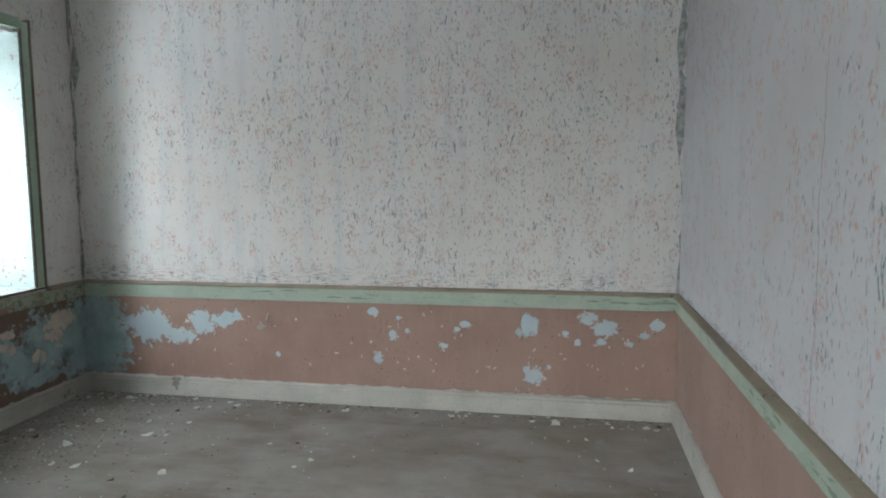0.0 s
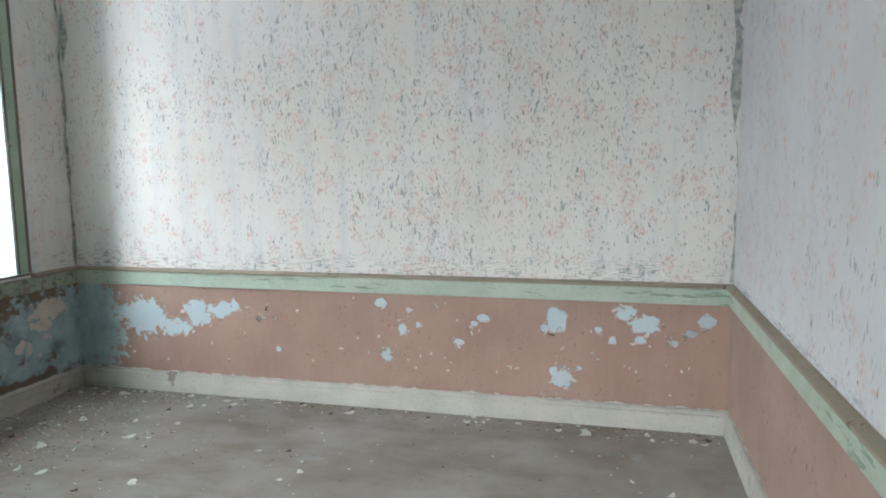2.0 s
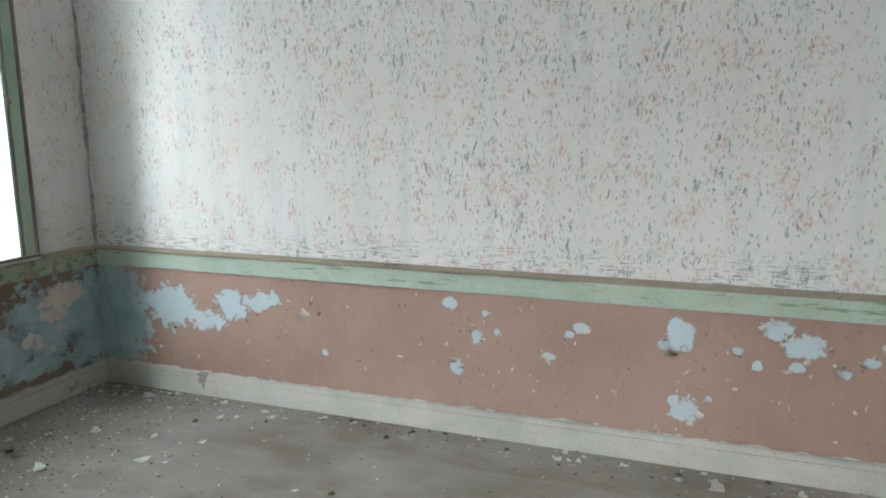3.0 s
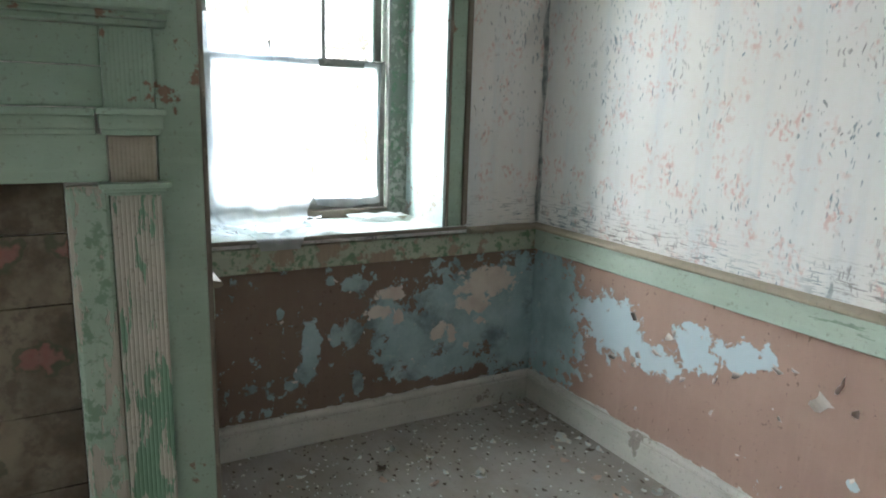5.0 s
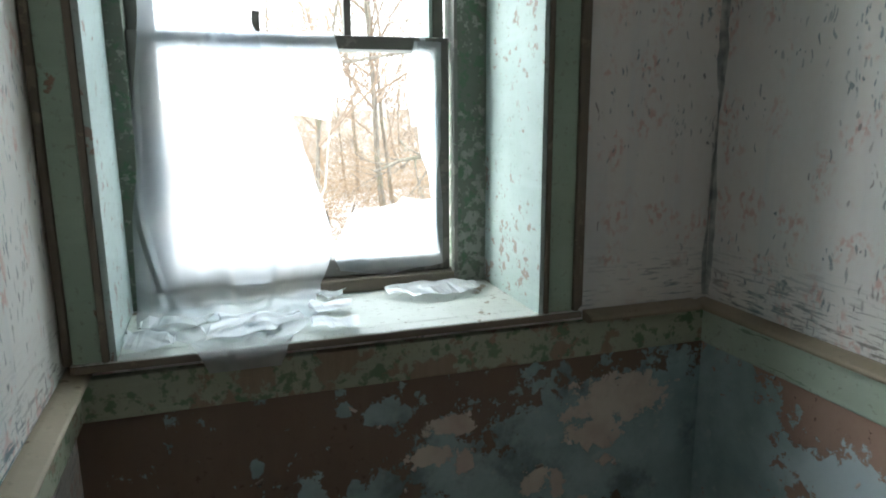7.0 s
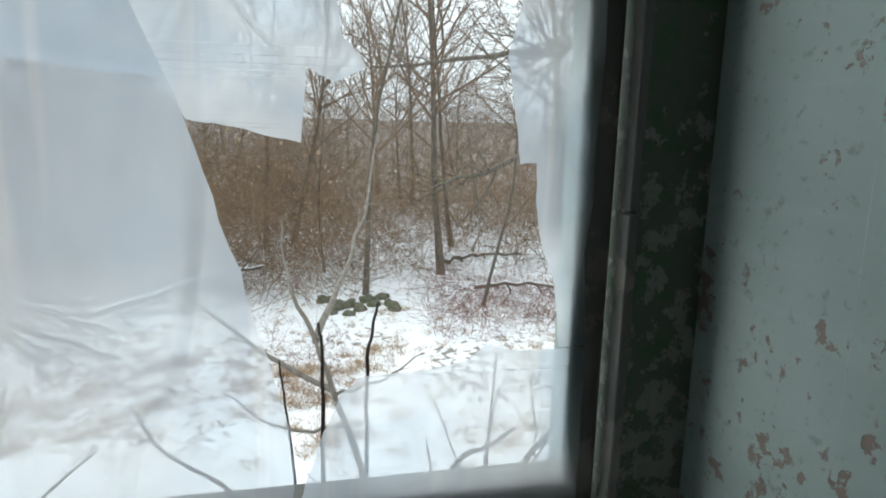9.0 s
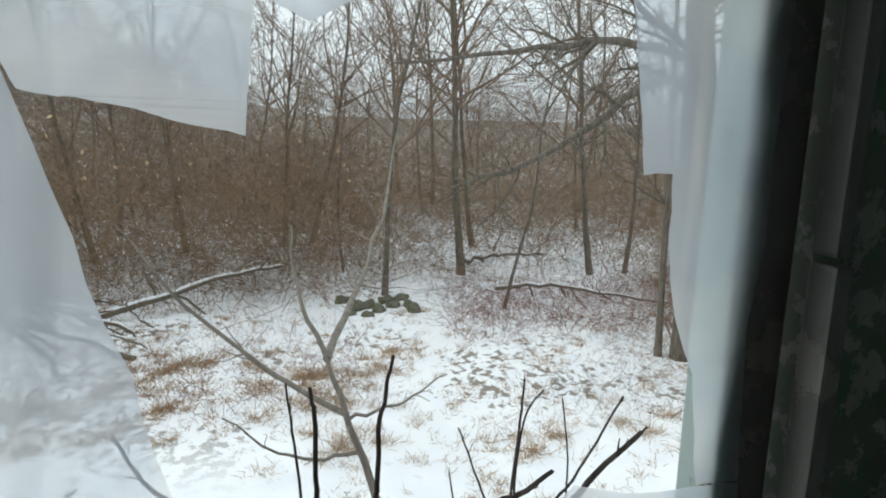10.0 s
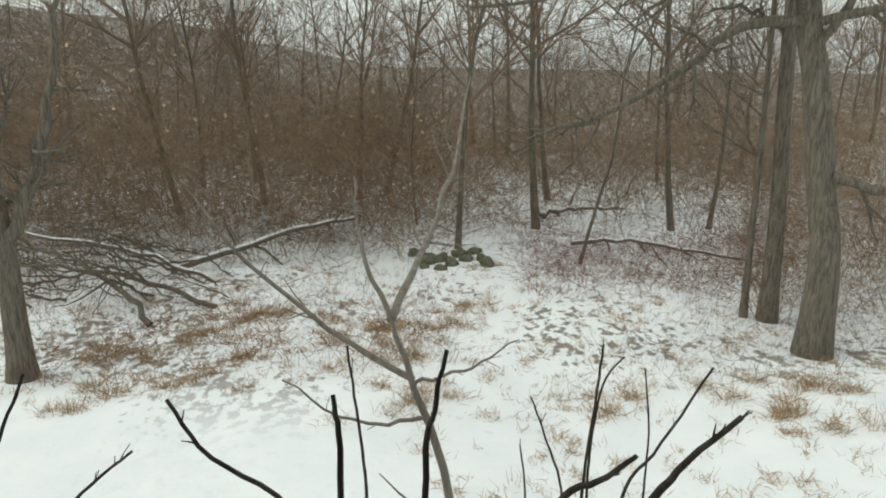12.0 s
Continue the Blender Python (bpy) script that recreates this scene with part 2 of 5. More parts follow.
def green_paint(name, green, under, chip, mottled=0.0, grain=(3, 3, 40), rough=0.6, wear=11):
    n = Nodes(name)
    w = n.math("ADD", n.noise(wear, 6, 0.68), n.math("MULTIPLY", n.noise(2.0, 3), 0.4))
    bare = n.step(w, chip, chip + 0.03)
    base = n.mix(n.step(n.noise(5, 5), 0.3, 0.7), green, tuple(c * f for c, f in zip(green, (0.84, 0.86, 0.84))))
    base = n.mix(n.step(n.noise(grain, 4), 0.5, 0.75, 0.0, 0.3), base, tuple(c * 1.15 for c in green))
    if mottled:
        base = n.mix(n.step(n.noise(30, 5, 0.6), 0.52, 0.60, 0.0, mottled), base, (0.08, 0.17, 0.09))
    dirt = n.step(n.noise(70, 4), 0.58, 0.72, 0.0, 0.4)
    base = n.mix(dirt, base, (0.16, 0.14, 0.11))
    wood = n.mix(n.noise((60, 60, 8), 4), under, tuple(c * 0.6 for c in under))
    col = n.mix(bare, base, wood)
    h = n.math("ADD", n.math("MULTIPLY", n.noise(50, 3), 0.3), n.math("MULTIPLY", bare, -1.0))
    return n.done(col, rough, h, 0.5, 0.002, spec=0.35)


GREEN = green_paint("worn_sage_paint", (0.34, 0.43, 0.34), (0.30, 0.20, 0.14), 0.86)
GREEN_RAIL = green_paint("worn_pale_green_rail", (0.42, 0.49, 0.41), (0.27, 0.36, 0.27), 0.80, grain=(4, 4, 40), wear=(5, 5, 40))
GREEN_APRON = green_paint("mottled_green_apron", (0.36, 0.38, 0.29), (0.34, 0.27, 0.20), 0.74, 0.75)
GREEN_JAMB = green_paint("mildewed_green_jamb", (0.155, 0.175, 0.14), (0.36, 0.37, 0.32), 0.73, 0.65, wear=40)
REVEAL = green_paint("flaking_pale_blue_reveal", (0.43, 0.51, 0.49), (0.36, 0.29, 0.25), 0.795, wear=27)
JAMB_CHIP = green_paint("sage_over_cream_jamb", (0.34, 0.42, 0.335), (0.47, 0.42, 0.35), 0.70, 0.55, grain=(60, 60, 5), wear=(15, 15, 4))
CREAM_CHIP = green_paint("cream_over_green_chipped", (0.46, 0.42, 0.355), (0.20, 0.34, 0.23), 0.71, grain=(60, 60, 5), wear=(20, 20, 4))
BASEBOARD = green_paint("dusty_cream_skirting", (0.50, 0.485, 0.44), (0.33, 0.30, 0.26), 0.86)
BROWN_EDGE = green_paint("worn_brown_edge", (0.17, 0.14, 0.11), (0.28, 0.24, 0.18), 0.80)
SASH = green_paint("grey_weathered_sash", (0.19, 0.185, 0.17), (0.33, 0.31, 0.28), 0.75)
SILL = green_paint("dirty_grey_green_sill", (0.66, 0.68, 0.64), (0.32, 0.27, 0.20), 0.83)
RAIL_CAP = green_paint("dusty_brown_cap", (0.33, 0.28, 0.21), (0.22, 0.16, 0.11), 0.85, grain=(30, 30, 4))


def floor_material():
    n = Nodes("dusty_grey_floorboards")
    n.pos = n.add("NewGeometry").outputs["Position"]
    r = n.add("ObjectInfo").outputs["Random"]
    grain = n.noise((3.0, 5.0, 1), 7, 0.65)
    dust = n.noise(1.3, 6, 0.62)
    col = n.mix(n.step(grain, 0.3, 0.75), (0.30, 0.27, 0.235), (0.23, 0.205, 0.175))
    col = n.mix(n.math("MULTIPLY", r, 0.12), col, (0.30, 0.275, 0.24))
    col = n.mix(n.step(dust, 0.38, 0.66, 0.0, 0.8), col, (0.37, 0.35, 0.325))
    col = n.mix(n.step(n.noise((0.9, 2.4, 1), 7, 0.66, shift=(4, 0, 0)), 0.48, 0.70, 0.0, 0.7), col, (0.19, 0.165, 0.135))
    col = n.mix(n.step(n.noise(3.4, 4, shift=(1, 6, 0)), 0.66, 0.74, 0.0, 0.5), col, (0.35, 0.37, 0.38))
    col = n.mix(n.step(n.noise(37, 5, 0.7), 0.62, 0.74, 0.0, 0.4), col, (0.12, 0.10, 0.08))
    col = n.mix(n.step(n.noise(71, 4, 0.7, shift=(3, 3, 3)), 0.70, 0.78, 0.0, 0.5), col, (0.48, 0.47, 0.44))
    h = n.math("ADD", n.math("MULTIPLY", grain, 0.5), n.noise(50, 3))
    return n.done(col, 0.82, h, 0.3, 0.003, spec=0.25)


FLOOR = floor_material()
PLASTER = Nodes("plain_old_plaster")
PLASTER = PLASTER.done(PLASTER.mix(PLASTER.noise(3, 5), (0.66, 0.64, 0.60), (0.54, 0.51, 0.47)), 0.9, PLASTER.noise(30, 3), 0.2)


# ---- builders ----
def box(bm, x0, x1, y0, y1, z0, z1, bevel=0.0, index=0):
    made = bmesh.ops.create_cube(bm, size=1.0, matrix=Matrix.LocRotScale(((x0 + x1) / 2, (y0 + y1) / 2, (z0 + z1) / 2), None, (abs(x1 - x0), abs(y1 - y0), abs(z1 - z0))))
    faces = {f for v in made["verts"] for f in v.link_faces}
    for f in faces:
        f.material_index = index
    if bevel:
        edges = list({e for f in faces for e in f.edges})
        bmesh.ops.bevel(bm, geom=edges, offset=bevel, segments=2, profile=0.6, affect="EDGES", clamp_overlap=True)


def mesh_from(bm, name, *materials):
    me = bpy.data.meshes.new(name)
    bm.to_mesh(me)
    bm.free()
    for m in materials:
        me.materials.append(m)
    return me


def part(name, bm, material, parent=None, label=""):
    mats = material if isinstance(material, (list, tuple)) else [material]
    ob = new(name, mesh_from(bm, name, *mats))
    if parent:
        ob.parent = parent
    return tagged(ob, label)


def boxes(name, material, parent, rows, bevel=0.0, label=""):
    bm = bmesh.new()
    for r in rows:
        box(bm, *r, bevel=bevel)
    return part(name, bm, material, parent, label)


def structure(ob, label):
    return tagged(ob, label, kind="structure")


def profile_run(bm, section, place, start, end):
    """Extrudes a closed section (u, v) along u-free axis from start to end; place(u, v, s) gives the point."""
    ends = []
    for s in (start, end):
        ends.append([bm.verts.new(place(u, v, s)) for u, v in section])
    n = len(section)
    for i in range(n):
        bm.faces.new((ends[0][i], ends[0][(i + 1) % n], ends[1][(i + 1) % n], ends[1][i]))
    bm.faces.new(ends[0][::-1])
    bm.faces.new(ends[1])
    bmesh.ops.recalc_face_normals(bm, faces=bm.faces)


# ---- the room: its corner by the window is the origin ----
EAST, SOUTH, CEIL, SPLIT = 4.40, -6.3, 3.05, 0.80
WIN_N, WIN_S, WIN_B, WIN_T = -0.535, -1.515, 0.875, 2.62
BREAST_X, BREAST_N, BREAST_S = 0.55, -1.605, -3.75
OUT = -0.46


def wall(name, blocks, upper, lower, label):
    bm = bmesh.new()
    for x0, x1, y0, y1, z0, z1 in blocks:
        if z0 < SPLIT < z1:
            box(bm, x0, x1, y0, y1, z0, SPLIT, index=1)
            box(bm, x0, x1, y0, y1, SPLIT, z1, index=0)
        else:
            box(bm, x0, x1, y0, y1, z0, z1, index=0 if z0 >= SPLIT else 1)
    return structure(part(name, bm, [upper, lower]), label)


wall("wall_north", [(OUT, EAST + 0.2, 0.0, 0.3, 0.0, CEIL)], PALE_WALL, NORTH_DADO, "pale flecked wallpaper above a peeling terracotta and blue dado")
# unseen opening beyond the chimney breast, added to admit fill light
FILL_N, FILL_S = -4.35, -5.35
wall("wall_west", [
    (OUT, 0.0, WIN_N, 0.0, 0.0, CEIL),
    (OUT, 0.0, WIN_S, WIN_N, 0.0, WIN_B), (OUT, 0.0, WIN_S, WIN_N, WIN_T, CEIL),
    (OUT, 0.0, FILL_N, WIN_S, 0.0, CEIL),
    (OUT, 0.0, FILL_S, FILL_N, 0.0, WIN_B), (OUT, 0.0, FILL_S, FILL_N, WIN_T, CEIL),
    (OUT, 0.0, SOUTH - 0.3, FILL_S, 0.0, CEIL)], PALE_WALL, WEST_DADO, "flecked wallpaper over a brown dado flaked to blue and plaster")
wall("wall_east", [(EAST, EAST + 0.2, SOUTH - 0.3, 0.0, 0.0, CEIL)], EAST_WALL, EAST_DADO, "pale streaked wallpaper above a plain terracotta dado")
# the south opening is unseen, added to throw fill light on the north wall
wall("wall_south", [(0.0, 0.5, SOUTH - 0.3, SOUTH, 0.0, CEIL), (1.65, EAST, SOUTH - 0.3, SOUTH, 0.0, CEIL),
                    (0.5, 1.65, SOUTH - 0.3, SOUTH, 0.0, WIN_B), (0.5, 1.65, SOUTH - 0.3, SOUTH, WIN_T, CEIL)], PALE_WALL, EAST_DADO, "plain pale unseen wall with an opening added for fill light")
structure(boxes("ceiling", PLASTER, None, [(OUT, EAST + 0.2, SOUTH - 0.3, 0.3, CEIL, CEIL + 0.15)]), "plain off-white plaster ceiling")
structure(boxes("floor", FLOOR, None, [(OUT, EAST + 0.2, SOUTH - 0.3, 0.3, -0.25, -0.022)]), "dusty grey wooden floor strewn with paint flakes")

# area lamp added in that unseen west opening as fill for the room
lamp = new("fill_lamp_west", bpy.data.lights.new("fill_lamp_west", "AREA"))
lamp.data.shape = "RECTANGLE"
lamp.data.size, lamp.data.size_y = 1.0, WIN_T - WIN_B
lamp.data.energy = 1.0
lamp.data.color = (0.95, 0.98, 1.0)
lamp.matrix_world = look((OUT, (FILL_N + FILL_S) / 2, 1.6), (OUT + 1, (FILL_N + FILL_S) / 2, 1.45))

# chair rail: flat green board under a thin brown cap; skirting with a small bead
RAIL_SEC = [(0, 0.755), (0.020, 0.755), (0.022, 0.759), (0.022, 0.850), (0.0, 0.852)]
CAP_SEC = [(0, 0.851), (0.034, 0.851), (0.046, 0.856), (0.049, 0.863), (0.045, 0.869), (0.012, 0.877), (0, 0.878)]
BASE_SEC = [(0, 0), (0.024, 0), (0.024, 0.108), (0.020, 0.112), (0, 0.112)]
BEAD_SEC = [(0, 0.1125), (0.020, 0.1125), (0.024, 0.120), (0.022, 0.132), (0.012, 0.140), (0, 0.141)]


def run(name, section, material, kind, a, b, at, label):
    bm = bmesh.new()
    place = {"n": lambda u, v, s: (s, at - u, v), "w": lambda u, v, s: (at + u, s, v), "e": lambda u, v, s: (at - u, s, v), "s": lambda u, v, s: (s, at + u, v)}[kind]
    profile_run(bm, section, place, a, b)
    bmesh.ops.bevel(bm, geom=[e for e in bm.edges if e.calc_length() > 0.5], offset=0.0015, segments=1, affect="EDGES")
    return structure(part(name, bm, material), label)


for nm, sec, mat, lab in (("chair_rail", RAIL_SEC, GREEN_RAIL, "worn pale green chair rail board"), ("chair_rail_cap", CAP_SEC, RAIL_CAP, "dusty brown moulding on the chair rail"),
                          ("baseboard", BASE_SEC, BASEBOARD, "dusty cream wooden skirting board"), ("baseboard_bead", BEAD_SEC, BASEBOARD, "cream bead on the skirting")):
    deep = max(u for u, v in sec)
    run(nm + "_north", sec, mat, "n", 0.0, EAST, 0.0, lab)
    run(nm + "_east", sec, mat, "e", SOUTH, -deep, EAST, lab)
    if "rail" not in nm:
        run(nm + "_west", sec, mat, "w", BREAST_N + deep, -deep, 0.0, lab)
    elif nm == "chair_rail":
        run(nm + "_west", sec, GREEN_APRON, "w", BREAST_N + deep, -deep, 0.0, "mottled green chair rail under the window sill")
    else:
        run(nm + "_west", sec, mat, "w", -0.39, -deep, 0.0, lab)


# ---- chimney breast with its mantelpiece ----
breast = structure(new("chimney_breast"), "pale plastered chimney breast beside the window")
for nm, row in (("pier", (0.0, BREAST_X, BREAST_S, -3.30, 0.0, CEIL)), ("pier", (0.0, BREAST_X, -1.95, BREAST_N, 0.0, CEIL)),
                ("lintel", (0.0, BREAST_X, -3.30, -1.95, 1.18, CEIL)), ("fireback", (0.0, 0.15, -3.30, -1.95, 0.0, 1.18))):
    boxes(nm, PALE_WALL, breast, [row])


def floral_board():
    n = Nodes("faded_floral_paper_boards")
    base = n.mix(n.step(n.noise(3, 5, 0.65), 0.35, 0.65), (0.21, 0.18, 0.13), (0.075, 0.058, 0.042))
    base = n.mix(n.step(n.noise(16, 5, 0.65), 0.48, 0.62, 0.0, 0.6), base, (0.085, 0.07, 0.055))
    rose = n.cells((1, 7.5, 7.5), n.warped(0.10, 16.0))
    some = n.math("GREATER_THAN", n.axis(0, rose["Color"]), 0.35)
    petals = n.math("MULTIPLY", n.step(n.math("ADD", rose["Distance"], n.math("MULTIPLY", n.noise(34, 4), 0.35)), 0.34, 0.46, 1.0, 0.0), some)
    leaves = n.math("MULTIPLY", n.step(n.math("ADD", rose["Distance"], n.math("MULTIPLY", n.noise(20, 4, shift=(4, 4, 4)), 0.7)), 0.62, 0.72, 1.0, 0.0), some)
    col = n.mix(n.math("MULTIPLY", leaves, 0.6), base, (0.06, 0.08, 0.05))
    col = n.mix(n.math("MULTIPLY", petals, 0.75), col, n.mix(n.noise(40, 3), (0.26, 0.075, 0.075), (0.27, 0.17, 0.135)))
    return n.done(col, 0.9, n.noise(40, 4), 0.3, 0.003, spec=0.15)


FLORAL = floral_board()
NECK = green_paint("bare_brown_fluted_wood", (0.33, 0.29, 0.23), (0.33, 0.40, 0.32), 0.86)


# ---- mantelpiece on the chimney breast ----
def fluted(bm, x0, y0, y1, z0, z1, ridges, deep):
    """A board with vertical reeds on its face."""
    section, step = [(x0, y0), (x0, y1)], (y1 - y0) / ridges
    for i in range(ridges, 0, -1):
        a = y0 + i * step
        section += [(x0 + deep - 0.0011, a), (x0 + deep - 0.0004, a - step * 0.2), (x0 + deep, a - step * 0.5), (x0 + deep - 0.0004, a - step * 0.80), (x0 + deep - 0.0011, a - step * 0.96)]
    lo = [bm.verts.new((x, y, z0)) for x, y in section]
    hi = [bm.verts.new((x, y, z1)) for x, y in section]
    k = len(section)
    for i in range(k):
        bm.faces.new((lo[i], lo[(i + 1) % k], hi[(i + 1) % k], hi[i]))
    bm.faces.new(lo[::-1]), bm.faces.new(hi)
    bmesh.ops.recalc_face_normals(bm, faces=bm.faces)


def moulding(bm, y0, y1, steps):
    """Stacked mouldings: rows of z0, z1 and how far they stand out."""
    for z0, z1, out in steps:
        box(bm, BREAST_X, BREAST_X + out, y0, y1, z0, z1, bevel=min(0.006, (z1 - z0) * 0.3))


X = BREAST_X
mantel = tagged(new("mantelpiece"), "green painted wooden mantelpiece with fluted pilasters, paint flaking", "mantelpiece")
mantel.location = (0, 0, 0)
for flip in (False, True):
    def side(y0, y1):
        return (-5.25 - y1, -5.25 - y0) if flip else (y0, y1)

    a, b = side(-1.722, BREAST_N - 0.002)
    boxes("corner_board", GREEN, mantel, [(X, X + 0.022, a, b, 0.0, CEIL)], 0.003, "flat sage green board at the corner")
    bm = bmesh.new()
    if not flip:
        box(bm, X - 0.016, X + 0.026, BREAST_N - 0.002, BREAST_N + 0.012, 0.0, CEIL, bevel=0.004)
        part("corner_bead", bm, BROWN_EDGE, mantel, "brown bead with worn paint")
    else:
        bm.free()
    a, b = side(-1.845, -1.722)
    bm = bmesh.new()
    fluted(bm, X, a, b, 0.16, 1.146, 11, 0.045)
    part("pilaster", bm, CREAM_CHIP, mantel, "cream fluted pilaster chipped to green")
    boxes("plinth", CREAM_CHIP, mantel, [(X, X + 0.062, a - 0.008, b + 0.008, 0.0, 0.16)], 0.004)
    a, b = side(-1.872, -1.698)
    bm = bmesh.new()
    for z0, z1, out, inset in ((1.146, 1.156, 0.058, 0.016), (1.156, 1.166, 0.068, 0.008), (1.166, 1.180, 0.080, 0.0)):
        box(bm, X, X + out, a + inset, b - inset, z0, z1, bevel=0.003)
    part("capital", bm, GREEN, mantel, "small green moulded capital")
    a, b = side(-1.842, -1.728)
    bm = bmesh.new()
    fluted(bm, X, a, b, 1.180, 1.302, 11, 0.042)
    part("neck_block", bm, NECK, mantel, "bare brown fluted block")
    a, b = side(-1.868, -1.704)
    bm = bmesh.new()
    for z0, z1, out, inset in ((1.302, 1.318, 0.058, 0.012), (1.318, 1.356, 0.070, 0.006), (1.356, 1.372, 0.092, 0.0)):
        box(bm, X, X + out, a + inset, b - inset, z0, z1, bevel=0.004)
    part("impost", bm, GREEN, mantel)
    a, b = side(-1.845, -1.725)
    bm = bmesh.new()
    fluted(bm, X, a, b, 1.372, 1.575, 11, 0.038)
    part("upper_pilaster", bm, GREEN, mantel, "sage green reeded pilaster block")
    a, b = side(-1.95, -1.846)
    boxes("jamb_board", JAMB_CHIP, mantel, [(X, X + 0.034, a, b, 0.0, 1.172)], 0.012, "rounded jamb board, green paint worn to cream")
boxes("frieze", GREEN, mantel, [(X, X + 0.026, -3.404, -1.846, 1.180, 1.304)], 0.003)
bm = bmesh.new()
moulding(bm, -3.382, -1.869, ((1.304, 1.318, 0.038), (1.318, 1.352, 0.046), (1.352, 1.370, 0.068)))
part("architrave", bm, GREEN, mantel)
boxes("panel", GREEN, mantel, [(X, X + 0.018, -3.404, -1.846, 1.372, 1.474)], 0.002)
boxes("panel", GREEN, mantel, [(X, X + 0.018, -3.404, -1.846, 1.477, 1.575)], 0.002)
bm = bmesh.new()
moulding(bm, -3.56, -1.692, ((1.577, 1.592, 0.070), (1.592, 1.606, 0.105), (1.606, 1.636, 0.175)))
part("mantel_shelf", bm, GREEN, mantel)
fireboard = tagged(new("fireboard"), "old boards papered with faded roses closing the fireplace", "fireboard")
for z0, z1 in ((0.0, 0.28), (0.283, 0.515), (0.518, 0.83), (0.833, 1.03), (1.033, 1.178)):
    boxes("board", FLORAL, fireboard, [(0.455, 0.472, -3.298, -1.952, z0, z1)], 0.003)

# chair rail and skirting on the cheek of the chimney breast
for nm, sec, mat, lab in (("chair_rail", RAIL_SEC, GREEN_APRON, "worn green rail on the cheek of the chimney breast"), ("chair_rail_cap", CAP_SEC, RAIL_CAP, "dusty cap of the rail on the chimney breast"),
                          ("baseboard", BASE_SEC, BASEBOARD, "dusty cream skirting on the chimney breast")):
    run(nm + "_breast", sec, mat, "s", 0.0, X - 0.018, BREAST_N, lab)

# ---- window in the west wall ----
win = structure(new("window_1"), "deep old sash window with weathered frame and torn plastic")
SILL_Z = 0.895
boxes("window_sill", SILL, win, [(-0.40, 0.0, WIN_S, WIN_N, 0.876, SILL_Z), (0.0, 0.052, -1.590, -0.425, 0.876, SILL_Z)], 0.003, "dirty pale sill strewn with plastic scraps")
boxes("sill_nosing", BROWN_EDGE, win, [(0.0525, 0.058, -1.590, -0.425, 0.877, 0.893)], 0.002, "dark worn edge of the sill")
boxes("casing", GREEN, win, [(0.0, 0.048, -0.517, -0.449, SILL_Z, 2.70)], 0.003)
boxes("casing", GREEN, win, [(0.0, 0.048, -1.585, -1.531, SILL_Z, 2.70)], 0.003)
boxes("casing", GREEN, win, [(0.0, 0.048, -1.531, -0.517, 2.645, 2.72)], 0.003)
boxes("casing_bead", BROWN_EDGE, win, [(0.0, 0.058, -0.449, -0.434, SILL_Z, 2.72), (0.0, 0.040, -0.434, -0.418, SILL_Z, 2.72), (0.0, 0.024, -0.418, -0.404, SILL_Z, 2.72)], 0.005, "worn brown bead")
boxes("casing_bead", BROWN_EDGE, win, [(0.0, 0.056, -1.602, -1.586, SILL_Z, 2.72)], 0.005, "worn brown bead")
boxes("casing_bead", BROWN_EDGE, win, [(0.0, 0.056, -0.530, -0.5175, SILL_Z, 2.645)], 0.004, "worn brown bead")
boxes("casing_bead", BROWN_EDGE, win, [(0.0, 0.056, -1.5305, -1.516, SILL_Z, 2.645)], 0.004, "worn brown bead")
boxes("jamb_lining", REVEAL, win, [(-0.105, 0.050, -0.543, -0.5305, SILL_Z, 2.62)], 0.002, "pale green lining strip")
boxes("jamb_lining", REVEAL, win, [(-0.105, 0.050, -1.5155, -1.502, SILL_Z, 2.62)], 0.002, "pale green lining strip")
boxes("reveal_board", REVEAL, win, [(-0.318, -0.1055, -0.5395, -0.5345, SILL_Z, 2.62)], 0.0, "pale blue paint flaking off in curls")
boxes("reveal_board", REVEAL, win, [(-0.318, -0.1055, -1.516, -1.509, SILL_Z, 2.62)], 0.0, "pale blue paint flaking off in curls")
boxes("frame_jamb", GREEN_JAMB, win, [(-0.43, -0.318, -0.628, -0.5345, SILL_Z, 2.62)], 0.004, "mildewed green window jamb")
boxes("frame_jamb", GREEN_JAMB, win, [(-0.43, -0.318, -1.516, -1.468, SILL_Z, 2.62)], 0.004, "mildewed green window jamb")
boxes("stop_bead", SASH, win, [(-0.328, -0.304, -0.642, -0.6285, SILL_Z, 1.30)], 0.003, "loose grey stop bead")
boxes("stop_bead", SASH, win, [(-0.330, -0.308, -0.640, -0.6285, 1.304, 2.62)], 0.003, "loose grey stop bead")
boxes("sash_seat", BROWN_EDGE, win, [(-0.43, -0.305, -1.4675, -0.6285, SILL_Z + 0.001, 0.934)], 0.005, "dark rotten strip under the sash")
boxes("frame_head", GREEN_JAMB, win, [(-0.43, -0.318, -1.4675, -0.6285, 2.56, 2.62)], 0.004)


